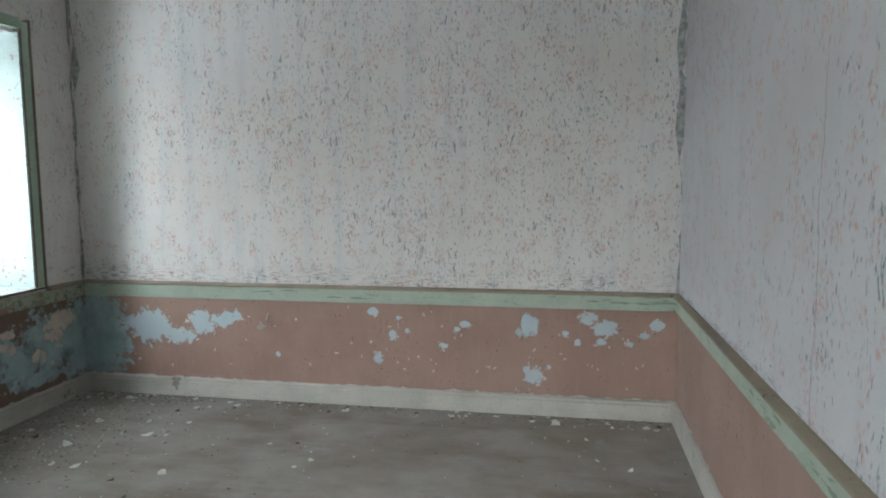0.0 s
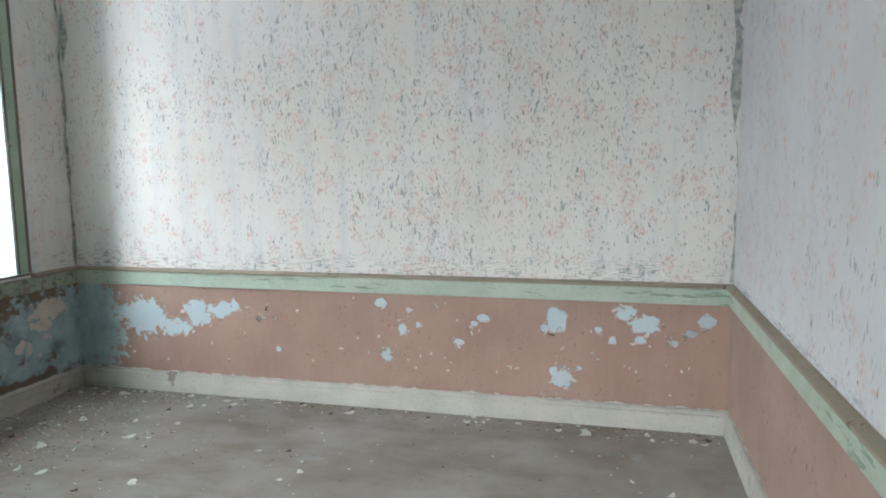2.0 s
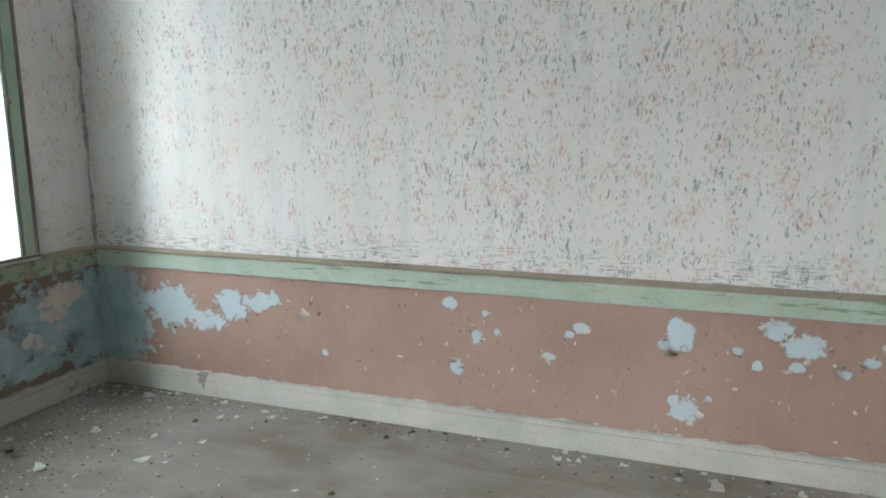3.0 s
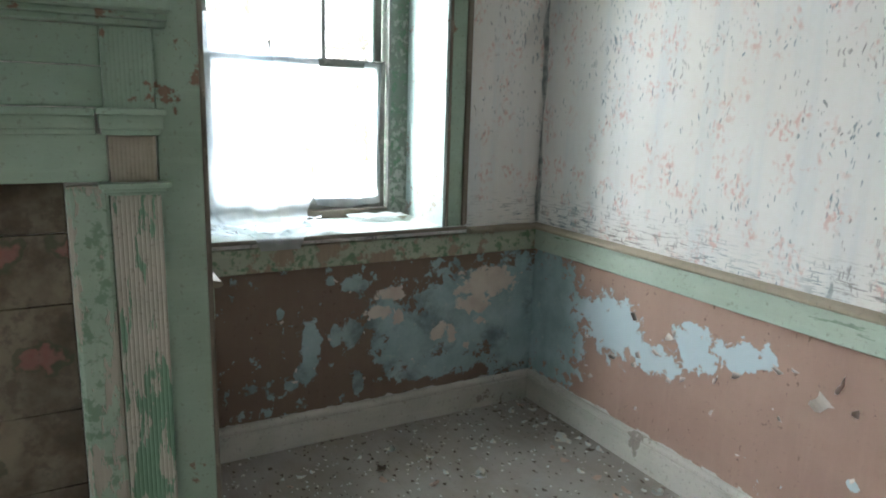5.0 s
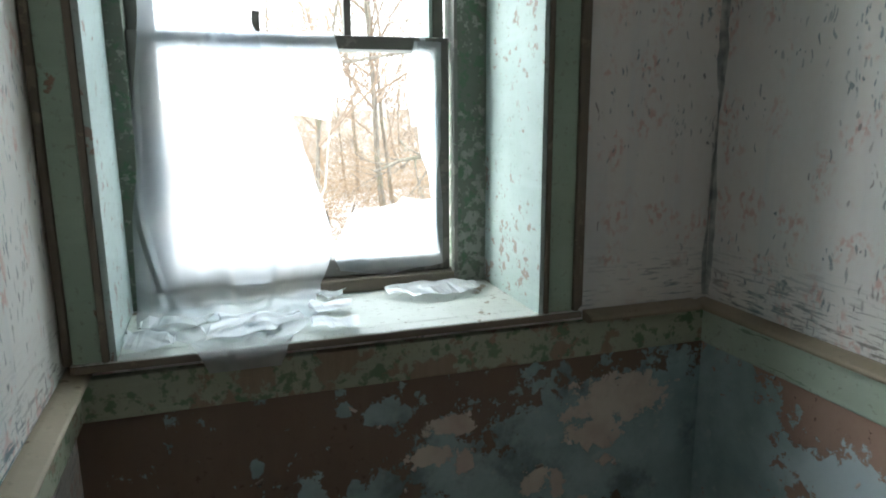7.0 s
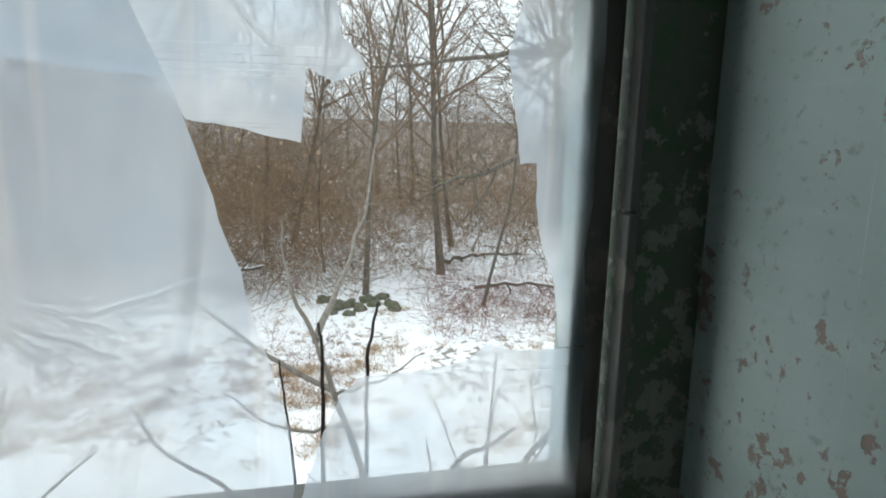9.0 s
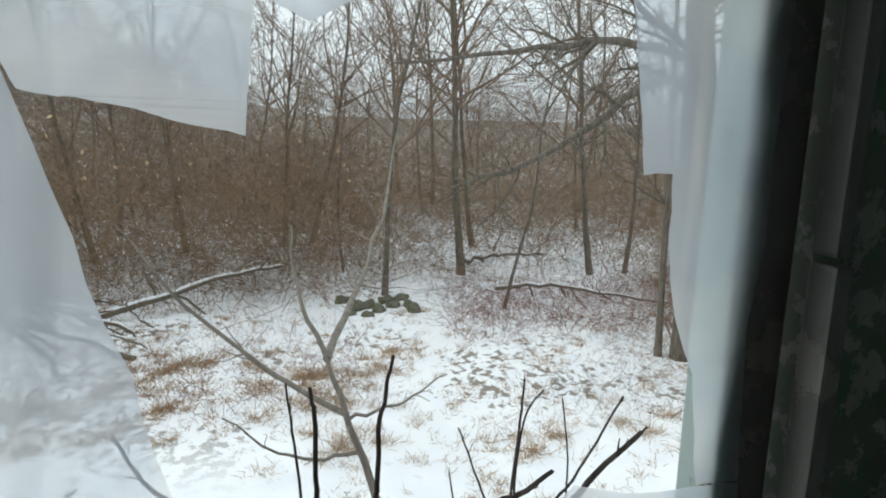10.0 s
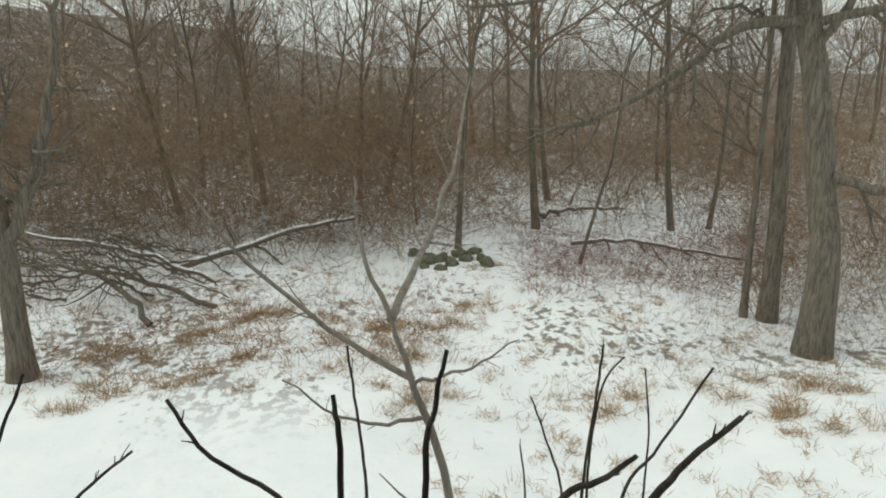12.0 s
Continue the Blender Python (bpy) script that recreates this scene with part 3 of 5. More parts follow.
def sash(x0, x1, z0, z1, low, high, muntins, bars):
    ob = tagged(new("sash"), "weathered grey sash")
    ob.parent = win
    boxes("stile", SASH, ob, [(x0, x1, -0.676, -0.6435, z0, z1)], 0.004)
    boxes("stile", SASH, ob, [(x0, x1, -1.467, -1.403, z0, z1)], 0.004)
    boxes("bottom_rail", SASH, ob, [(x0, x1, -1.403, -0.676, z0, low)], 0.004)
    boxes("top_rail", SASH, ob, [(x0, x1, -1.403, -0.676, high, z1)], 0.004)
    # added strip: the skylit inner edge of the stile, done in pale colour
    boxes("lit_edge_strip", REVEAL, ob, [(x0 + 0.002, x1 + 0.002, -0.688, -0.6765, low, high)], 0.003, "added pale strip, skylight on the stile's edge put into its colour")
    ys = [-1.403, *muntins, -0.6885]
    for i, y in enumerate(muntins):
        boxes("muntin", SASH, ob, [(x0 + 0.006, x1 - 0.006, y - 0.010, y + 0.010, low, high if i else low + 0.062)], 0.003, "" if i else "broken-off stub of a glazing bar")
    for z in bars:
        for ya, yb in ((ys[0], ys[2]), (ys[2], ys[3])):
            boxes("glazing_bar", SASH, ob, [(x0 + 0.006, x1 - 0.006, ya + 0.010, yb - 0.010, z - 0.010, z + 0.010)], 0.003)
    return ob


lower_sash = sash(-0.378, -0.338, 0.936, 1.592, 0.988, 1.556, [], [])
upper_sash = sash(-0.424, -0.384, 1.556, 2.558, 1.592, 2.50, [-1.157, -0.916], [2.05])


def glass_material():
    n = Nodes("dusty_window_glass")
    t = n.add("BsdfTransparent", Color=(0.96, 0.97, 0.97, 1))
    g = n.add("BsdfGlossy", Color=(1, 1, 1, 1), Roughness=0.03)
    d = n.add("BsdfDiffuse", Color=(0.7, 0.7, 0.68, 1))
    a, b = n.t.nodes.new("ShaderNodeMixShader"), n.t.nodes.new("ShaderNodeMixShader")
    n.put(a.inputs[0], 0.03), n.t.links.new(t.outputs[0], a.inputs[1]), n.t.links.new(g.outputs[0], a.inputs[2])
    n.put(b.inputs[0], n.step(n.noise(18, 4), 0.5, 0.8, 0.0, 0.03)), n.t.links.new(a.outputs[0], b.inputs[1]), n.t.links.new(d.outputs[0], b.inputs[2])
    n.t.links.new(b.outputs[0], n.out.inputs["Surface"])
    return n.mat


GLASS = glass_material()
for ya, yb in ((-0.906, -0.689),):
    pane = boxes("pane", GLASS, upper_sash, [(-0.406, -0.403, ya, yb, 1.592, 2.50)])
    pane.visible_shadow = False


def plastic_material(name, clear, solid=0.2, cloud=1.0):
    n = Nodes(name)
    t = n.add("BsdfTransparent", Color=(0.93, 0.95, 0.97, 1))
    # highlights along the creases are painted as white streaks in the translucent colour
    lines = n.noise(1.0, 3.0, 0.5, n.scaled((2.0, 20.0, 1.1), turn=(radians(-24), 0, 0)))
    painted_glint = n.step(lines, 0.55, 0.66)
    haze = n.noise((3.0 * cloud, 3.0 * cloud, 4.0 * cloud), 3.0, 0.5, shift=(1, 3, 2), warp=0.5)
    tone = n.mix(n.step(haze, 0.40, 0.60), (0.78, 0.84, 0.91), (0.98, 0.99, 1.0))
    s = n.add("BsdfTranslucent", Color=n.mix(painted_glint, tone, (1.0, 1.0, 1.0)))
    d = n.add("BsdfDiffuse", Color=(0.84, 0.86, 0.88, 1), Roughness=0.5)
    g = n.add("BsdfGlossy", Color=(0.9, 0.92, 0.95, 1), Roughness=0.22)
    ridge = n.math("ABSOLUTE", n.math("SUBTRACT", n.noise((3.2, 3.2, 1.0), 2.0, 0.45, warp=0.5), 0.5))
    crease = n.math("ADD", n.math("MULTIPLY", n.step(ridge, 0.0, 0.06), 0.10), n.noise((3.4, 3.4, 1.9), 2.5, 0.5, warp=0.6))
    b = n.add("Bump", Height=crease, Strength=0.9, Distance=0.10)
    for x in (s, d, g):
        n.t.links.new(b.outputs[0], x.inputs["Normal"])
    m1, m2, m3 = (n.t.nodes.new("ShaderNodeMixShader") for _ in range(3))
    n.put(m1.inputs[0], solid), n.t.links.new(s.outputs[0], m1.inputs[1]), n.t.links.new(d.outputs[0], m1.inputs[2])
    n.put(m2.inputs[0], 0.16), n.t.links.new(m1.outputs[0], m2.inputs[1]), n.t.links.new(g.outputs[0], m2.inputs[2])
    n.put(m3.inputs[0], n.step(n.noise((3, 3, 1.5), 4, shift=(2, 5, 1)), 0.3, 0.7, clear - 0.14, clear + 0.16))
    n.t.links.new(m2.outputs[0], m3.inputs[1]), n.t.links.new(t.outputs[0], m3.inputs[2])
    n.t.links.new(m3.outputs[0], n.out.inputs["Surface"])
    return n.mat


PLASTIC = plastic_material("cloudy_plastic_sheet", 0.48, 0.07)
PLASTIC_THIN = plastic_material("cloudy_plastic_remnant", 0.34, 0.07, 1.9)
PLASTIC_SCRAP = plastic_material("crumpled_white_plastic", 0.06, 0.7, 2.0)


def ragged_outline(points, rng, rag, depth=3):
    """Breaks each side of a polygon into torn, uneven shorter ones."""
    pts = [np.array(p, float) for p in points]
    for level in range(depth):
        out = []
        for a, b in zip(pts, pts[1:] + pts[:1]):
            n = np.array([b[1] - a[1], a[0] - b[0]])
            out += [a, (a + b) / 2 + n * rng.normal(0, rag)]
        pts = out
    return pts


from mathutils.geometry import tessellate_polygon


def torn_piece(name, points, place, seed, rag, material, parent, label=""):
    rng = np.random.default_rng(seed)
    bm = bmesh.new()
    ring = ragged_outline(points, rng, rag)
    made = [bm.verts.new(place(u, v)) for u, v in ring]
    for a, b, c in tessellate_polygon([[Vector((u, v, 0)) for u, v in ring]]):
        bm.faces.new((made[a], made[b], made[c]))
    bmesh.ops.recalc_face_normals(bm, faces=bm.faces)
    return part(name, bm, material, parent, label)


sheet = tagged(new("plastic_sheet"), "torn cloudy plastic sheeting hanging in the window", "plastic sheet")


def on_sash(u, v):
    return (-0.333 + 0.002 * math.sin(u * 31 + v * 17), u, v)


torn_piece("remnant", [(-1.40, 1.60), (-1.40, 1.46), (-1.107, 1.425), (-1.094, 1.408), (-1.084, 1.389), (-1.05, 1.384), (-0.980, 1.369), (-0.977, 1.403), (-0.975, 1.44), (-0.948, 1.427), (-0.917, 1.442), (-0.924, 1.454), (-0.941, 1.47), (-0.945, 1.52), (-0.965, 1.60)], on_sash, 1, 0.02, PLASTIC_THIN, sheet)
torn_piece("remnant", [(-0.745, 1.58), (-0.775, 1.459), (-0.764, 1.405), (-0.756, 1.351), (-0.738, 1.352), (-0.727, 1.265), (-0.710, 1.225), (-0.703, 1.165), (-0.699, 1.147), (-0.668, 1.147), (-0.668, 1.58)], on_sash, 2, 0.02, PLASTIC_THIN, sheet)
torn_piece("remnant", [(-0.668, 1.146), (-0.692, 1.146), (-0.787, 1.157), (-0.805, 1.14), (-0.85, 1.130), (-0.918, 1.128), (-0.944, 1.11), (-0.961, 1.07), (-0.985, 0.99), (-0.97, 0.955), (-0.668, 0.955)], on_sash, 3, 0.02, PLASTIC_THIN, sheet)

torn_piece("strip", [(-0.738, 1.605), (-0.706, 1.605), (-0.716, 1.57), (-0.722, 1.535), (-0.730, 1.538), (-0.728, 1.57)], lambda u, v: (-0.330, u, v), 6, 0.05, PLASTIC_THIN, sheet, "thin torn strip caught on the sash")


def drape():
    """The loose sheet: hung from the meeting rail, sagging into the reveal, over the sill and its edge."""
    rows = [(-0.334, 1.74, -1.43, -1.21), (-0.330, 1.60, -1.437, -1.165), (-0.328, 1.50, -1.452, -1.130), (-0.326, 1.40, -1.470, -1.088), (-0.324, 1.30, -1.478, -1.056),
            (-0.322, 1.20, -1.485, -1.028), (-0.320, 1.10, -1.492, -0.998), (-0.314, 1.02, -1.495, -0.990), (-0.300, 0.955, -1.495, -1.020), (-0.26, 0.915, -1.492, -1.045), (-0.19, 0.904, -1.488, -1.06),
            (-0.11, 0.903, -1.48, -1.07), (-0.03, 0.903, -1.42, -1.10), (0.040, 0.904, -1.36, -1.14), (0.064, 0.897, -1.345, -1.155), (0.066, 0.85, -1.325, -1.175)]
    nu, nv = 34, 64
    rng = np.random.default_rng(4)
    bm = bmesh.new()
    grid = []
    for j in range(nv):
        t = j / (nv - 1) * (len(rows) - 1)
        i = min(int(t), len(rows) - 2)
        a = [p + (q - p) * (t - i) for p, q in zip(rows[i], rows[i + 1])]
        line = []
        for k in range(nu):
            u = k / (nu - 1)
            y = a[2] + (a[3] - a[2]) * u + (0.006 * noise.noise(Vector((0, j * 0.55, 3))) if k == nu - 1 else 0)
            hang = 1.0 if a[1] > 0.95 else 0.0
            drop = min(1.0, max(0.0, (1.68 - a[1]) / 0.5))
            fold = 0.007 * math.sin(u * 13 + 1.3 * math.sin(j * 0.09)) + 0.010 * noise.noise(Vector((u * 3.1, j * 0.045, 0.4)))
            fold += 0.006 * abs(math.sin(u * 7.5 - j * 0.035)) ** 0.5
            fold = abs(fold) * drop * (1 - 0.8 * abs(2 * u - 1) ** 6)
            crumple = (1 - hang) * max(0, 0.012 * (0.4 + noise.noise(Vector((u * 7, j * 0.37, 7.7))))) if a[0] < 0.05 else 0.0
            x = a[0] + fold * hang
            line.append(bm.verts.new((max(x, -0.334), y, a[1] + crumple)))
        grid.append(line)
    for j in range(nv - 1):
        for k in range(nu - 1):
            bm.faces.new((grid[j][k], grid[j][k + 1], grid[j + 1][k + 1], grid[j + 1][k]))
    for f in bm.faces:
        f.smooth = True
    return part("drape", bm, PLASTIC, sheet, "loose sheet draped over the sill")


drape()
SCRAPS = [[(-0.29, -1.05), (-0.285, -0.963), (-0.235, -0.985), (-0.196, -1.03)], [(-0.058, -1.089), (-0.028, -0.983), (0.045, -0.972), (0.03, -1.03), (0.045, -1.06), (0.0, -1.10)],
          [(-0.268, -0.856), (-0.279, -0.62), (-0.20, -0.60), (-0.149, -0.66), (-0.15, -0.80), (-0.20, -0.86)], [(-0.20, -1.07), (-0.17, -0.97), (-0.12, -0.98), (-0.10, -1.07)],
          [(-0.10, -1.50), (-0.06, -1.38), (0.03, -1.40), (0.045, -1.49)], [(-0.16, -1.30), (-0.13, -1.12), (-0.05, -1.10), (-0.04, -1.24)],
          [(-0.08, -1.36), (-0.06, -1.20), (0.02, -1.18), (0.04, -1.33)], [(-0.20, -1.46), (-0.16, -1.30), (-0.09, -1.33), (-0.10, -1.47)]]
for i, pts in enumerate(SCRAPS):
    scrap = torn_piece("plastic_scrap", pts, lambda u, v: (u, v, SILL_Z + 0.014 + 0.010 * abs(math.sin(u * 40 + v * 23))), 20 + i, 0.09, PLASTIC_SCRAP, None)
    tagged(scrap, "torn scrap of cloudy plastic lying on the sill", "plastic scrap", "plastic scraps on the sill")


# ---- outdoors: snowy clearing, thicket and bare woods below the window ----
GROUND = -2.9


def tubes(paths, radii, sides):
    """Vertices and quads of tapered tubes; paths (m, k, 3), radii (m, k)."""
    m, k, _ = paths.shape
    tan = np.gradient(paths, axis=1)
    tan /= np.linalg.norm(tan, axis=2, keepdims=True) + 1e-9
    ref = np.where(np.abs(tan[:, :1, 2:]) > 0.8, np.array([1.0, 0, 0]), np.array([0, 0, 1.0]))
    u = np.cross(tan, np.broadcast_to(ref, tan.shape))
    u /= np.linalg.norm(u, axis=2, keepdims=True) + 1e-9
    v = np.cross(tan, u)
    a = np.arange(sides) / sides * 2 * np.pi
    ring = u[:, :, None] * np.cos(a)[:, None] + v[:, :, None] * np.sin(a)[:, None]
    verts = (paths[:, :, None] + ring * radii[:, :, None, None]).reshape(-1, 3)
    i = (np.arange(m)[:, None, None] * k + np.arange(k - 1)[None, :, None]) * sides
    s = np.arange(sides)[None, None, :]
    n = (s + 1) % sides
    quads = np.stack([i + s, i + n, i + sides + n, i + sides + s], -1).reshape(-1, 4)
    return verts, quads


def tube_mesh(name, groups, material, smooth=True):
    verts, quads, base = [], [], 0
    for paths, radii, sides in groups:
        v, q = tubes(np.asarray(paths, float), np.asarray(radii, float), sides)
        verts.append(v), quads.append(q + base)
        base += len(v)
    me = bpy.data.meshes.new(name)
    me.from_pydata(np.concatenate(verts), [], np.concatenate(quads))
    if smooth:
        me.polygons.foreach_set("use_smooth", np.ones(len(me.polygons), bool))
    me.materials.append(material)
    return me


def grow(rng, starts, dirs, lengths, k, wobble, lift):
    """Wandering polylines from starts along dirs."""
    pts = [starts]
    d = dirs / np.linalg.norm(dirs, axis=1, keepdims=True)
    for _ in range(k - 1):
        d = d + rng.normal(0, wobble, d.shape) + np.array([0, 0, lift])
        d /= np.linalg.norm(d, axis=1, keepdims=True)
        pts.append(pts[-1] + d * (lengths / (k - 1))[:, None])
    return np.stack(pts, 1)


def offshoots(rng, paths, radii, count, lo, hi, spread, length, k, wobble, lift, thick):
    """Branches that leave each of the given paths."""
    m, kk, _ = paths.shape
    who = np.repeat(np.arange(m), count)
    t = rng.uniform(lo, hi, len(who)) * (kk - 1)
    i = np.minimum(t.astype(int), kk - 2)
    f = (t - i)[:, None]
    start = paths[who, i] * (1 - f) + paths[who, i + 1] * f
    along = paths[who, i + 1] - paths[who, i]
    along /= np.linalg.norm(along, axis=1, keepdims=True)
    side = rng.normal(0, 1, along.shape)
    side -= (side * along).sum(1, keepdims=True) * along
    side /= np.linalg.norm(side, axis=1, keepdims=True)
    a = rng.uniform(*spread, len(who))[:, None]
    total = np.linalg.norm(paths[who, -1] - paths[who, 0], axis=1)
    size = total * rng.uniform(*length, len(who)) * (1.15 - 0.6 * t / (kk - 1))
    made = grow(rng, start, along * np.cos(a) + side * np.sin(a), size, k, wobble, lift)
    r0 = np.minimum((radii[who, i] * (1 - f[:, 0]) + radii[who, i + 1] * f[:, 0]) * thick, 0.2)
    return made, r0[:, None] * np.linspace(1, 0.25, k)[None]


def bark(name, a, b, moss=0.0, vary=0.0):
    n = Nodes(name)
    ridges = n.noise((26, 26, 3.5), 5, 0.65, warp=0.4)
    col = n.mix(n.step(ridges, 0.3, 0.7), a, b)
    if vary:
        r = n.add("NewGeometry").outputs["Random Per Island"]
        col = n.mix(n.math("MULTIPLY", r, vary), col, tuple(c * 0.22 for c in a))
    if moss:
        col = n.mix(n.step(n.noise(2.2, 4), 0.5, 0.7, 0.0, moss), col, (0.10, 0.115, 0.06))
    return n.done(col, 0.9, ridges, 0.8, 0.02, spec=0.15)


BARK = bark("grey_brown_bark", (0.085, 0.072, 0.058), (0.20, 0.175, 0.145), 0.35)
TWIG = bark("brown_twigs", (0.15, 0.11, 0.08), (0.25, 0.19, 0.145))
PALE_BARK = bark("smooth_grey_sapling_bark", (0.16, 0.14, 0.12), (0.27, 0.245, 0.21))
DARK_TWIG = bark("dark_wet_twigs", (0.022, 0.018, 0.016), (0.06, 0.05, 0.044))
BRUSH = bark("tangled_brown_brush", (0.215, 0.145, 0.09), (0.44, 0.32, 0.215), 0.0, 0.75)
# haze of the distance is put into this greyer twig colour
FAR_BRUSH = bark("hazy_far_brush", (0.19, 0.15, 0.12), (0.30, 0.24, 0.195), 0.0, 0.6)
RED_BRUSH = bark("reddish_bramble_canes", (0.15, 0.075, 0.06), (0.23, 0.12, 0.09))


def straw_material():
    n = Nodes("dry_tan_grass")
    r = n.add("NewGeometry").outputs["Random Per Island"]
    return n.done(n.mix(r, (0.27, 0.185, 0.11), (0.52, 0.385, 0.245)), 0.85, spec=0.15)


STRAW = straw_material()


def snow_material():
    n = Nodes("thin_snow_over_litter")
    lumps = n.noise(1.6, 5, 0.6)
    mask = n.math("ADD", n.math("MULTIPLY", n.noise((5.5, 5.5, 1), 5, 0.65), 0.7), n.math("MULTIPLY", n.noise(0.45, 3), 0.5))
    litter = n.step(mask, 0.65, 0.71, 0.0, 0.85)
    far = n.step(n.axis(0), -34.0, -22.0, 0.95, 0.0)
    wild = n.step(n.noise(0.8, 5), 0.45, 0.55)
    soil = n.mix(n.noise(14, 4), (0.07, 0.055, 0.04), (0.22, 0.165, 0.11))
    white = n.mix(n.step(lumps, 0.3, 0.7), (0.80, 0.82, 0.85), (0.86, 0.87, 0.88))
    col = n.mix(n.math("MULTIPLY", litter, n.step(n.axis(0), -9.5, -7.0, 1.0, 0.05)), white, soil)
    col = n.mix(n.math("MULTIPLY", far, n.math("ADD", 0.75, n.math("MULTIPLY", wild, 0.25))), col, soil)
    h = n.math("ADD", lumps, n.math("MULTIPLY", n.noise(9, 4), 0.4))
    return n.done(col, 0.7, h, 0.5, 0.05, spec=0.3)


SNOW = snow_material()


def land(x, y):
    """Height of the ground: a flat clearing, a low rise in the woods, a hill towards the south-west."""
    x, y = np.asarray(x, float), np.asarray(y, float)
    away = np.clip((-x - 24) / 40, 0, 1)
    south = np.clip((-9 - y) / 22, 0, 1)
    h = 8.0 * away ** 1.4 * south + away * (1.4 + 0.9 * np.sin(0.13 * y + 0.05 * x) + 0.5 * np.sin(0.31 * y))
    h = h + 0.05 * np.sin(x * 1.1 + 0.6 * y) + 0.06 * np.sin(y * 0.9 - 0.4 * x) + 0.03 * np.sin(2.7 * x + 1.9 * y)
    return GROUND + h


def build_ground():
    g = np.sign(np.linspace(-1, 1, 161)) * np.abs(np.linspace(-1, 1, 161)) ** 3.0
    xs, ys = -9 + g * 900, g * 900
    xx, yy = np.meshgrid(xs, ys, indexing="ij")
    v = np.stack([xx, yy, land(xx, yy)], -1).reshape(-1, 3)
    i = (np.arange(160)[:, None] * 161 + np.arange(160)[None]).reshape(-1)
    me = bpy.data.meshes.new("ground")
    me.from_pydata(v, [], np.stack([i, i + 161, i + 162, i + 1], -1))
    me.polygons.foreach_set("use_smooth", np.ones(len(me.polygons), bool))
    me.materials.append(SNOW)
    structure(new("ground", me), "snow-covered clearing with dead grass poking through")


build_ground()
structure(boxes("wall_lower_storey", PLASTER, None, [(OUT, EAST + 0.2, SOUTH - 0.3, 0.3, GROUND - 0.3, -0.25)]), "plain wall of the storey below")


def make_tree(seed, height, radius, limbs, lean=0.06, material=BARK, low=0.25):
    """A bare tree: trunk mesh and branch mesh under one empty."""
    rng = np.random.default_rng(seed)
    k = 10
    trunk = grow(rng, np.zeros((1, 3)), np.array([[rng.normal(0, lean), rng.normal(0, lean), 1.0]]), np.array([height]), k, 0.06, 0.03)
    taper = np.linspace(1, 0.12, k)
    taper[0] = 1.25
    rt = radius * taper[None]
    root = new("tree")
    t = new("trunk", tube_mesh("trunk", [(trunk, rt, 12)], material))
    l1, r1 = offshoots(rng, trunk, rt, limbs, low, 0.98, (0.5, 1.15), (0.22, 0.5), 7, 0.13, 0.04, 0.6)
    l2, r2 = offshoots(rng, l1, r1, 6, 0.2, 1.0, (0.4, 1.0), (0.3, 0.6), 5, 0.16, 0.03, 0.6)
    l3, r3 = offshoots(rng, l2, r2, 5, 0.2, 1.0, (0.4, 1.0), (0.35, 0.7), 4, 0.18, 0.02, 0.65)
    r1, r2, r3 = np.maximum(r1, 0.008), np.maximum(r2, 0.005), np.maximum(r3, 0.0036)
    b = new("crown", tube_mesh("crown", [(l1, r1, 6), (l2, r2, 4), (l3, r3, 3)], TWIG))
    t.parent = b.parent = root
    return root


def wood_label(i):
    return ("bare grey-brown woodland tree standing in thin snow", "slender leafless tree among the brown thicket", "leafless young tree with fine upright twigs")[i % 3]


rngw = np.random.default_rng(11)
KINDS = [(9.5, 0.065, 20), (12.0, 0.085, 24), (7.5, 0.042, 18), (13.0, 0.105, 26), (10.5, 0.07, 22), (6.0, 0.032, 17)]
stand = []
for i, (h, r, limbs) in enumerate(KINDS):
    stand.append(tagged(make_tree(20 + i, h, r, limbs, 0.07), wood_label(i), "tree", "trees of the winter wood"))
spots = [(-17.6, 8.2), (-17.5, 7.1), (-14.4, 3.6), (-17.8, 3.4), (-15.6, 1.0), (-18.4, 0.2)]
for ob, (x, y) in zip(stand, spots):
    ob.matrix_basis = pose(x, y, float(land(x, y)) - 0.05, 0, 0, rngw.uniform(0, 360))
placed = list(spots)
tries = 0
while len(placed) < 88 and tries < 4000:
    tries += 1
    x = -rngw.uniform(15.5, 62)
    y = rngw.uniform(-0.85, 0.85) * (-x + 2)
    if x > -17.5 and y > -2.5 or (x > -21 and 3.5 < y < 6.5):
        continue
    if min((x - a) ** 2 + (y - b) ** 2 for a, b in placed) < 1.1:
        continue
    placed.append((x, y))
    i = int(rngw.integers(0, 6))
    copy_thing(stand[i], pose(x, y, float(land(x, y)) - 0.05, 0, 0, rngw.uniform(0, 360)))


def catmull(points, k):
    p = np.asarray(points, float)
    p = np.concatenate([[2 * p[0] - p[1]], p, [2 * p[-1] - p[-2]]])
    out = []
    for t in np.linspace(0, len(p) - 3 - 1e-6, k):
        i, f = int(t), t % 1
        a, b, c, d = p[i:i + 4]
        out.append(0.5 * (2 * b + (c - a) * f + (2 * a - 5 * b + 4 * c - d) * f * f + (3 * b - a - 3 * c + d) * f ** 3))
    return np.array(out)


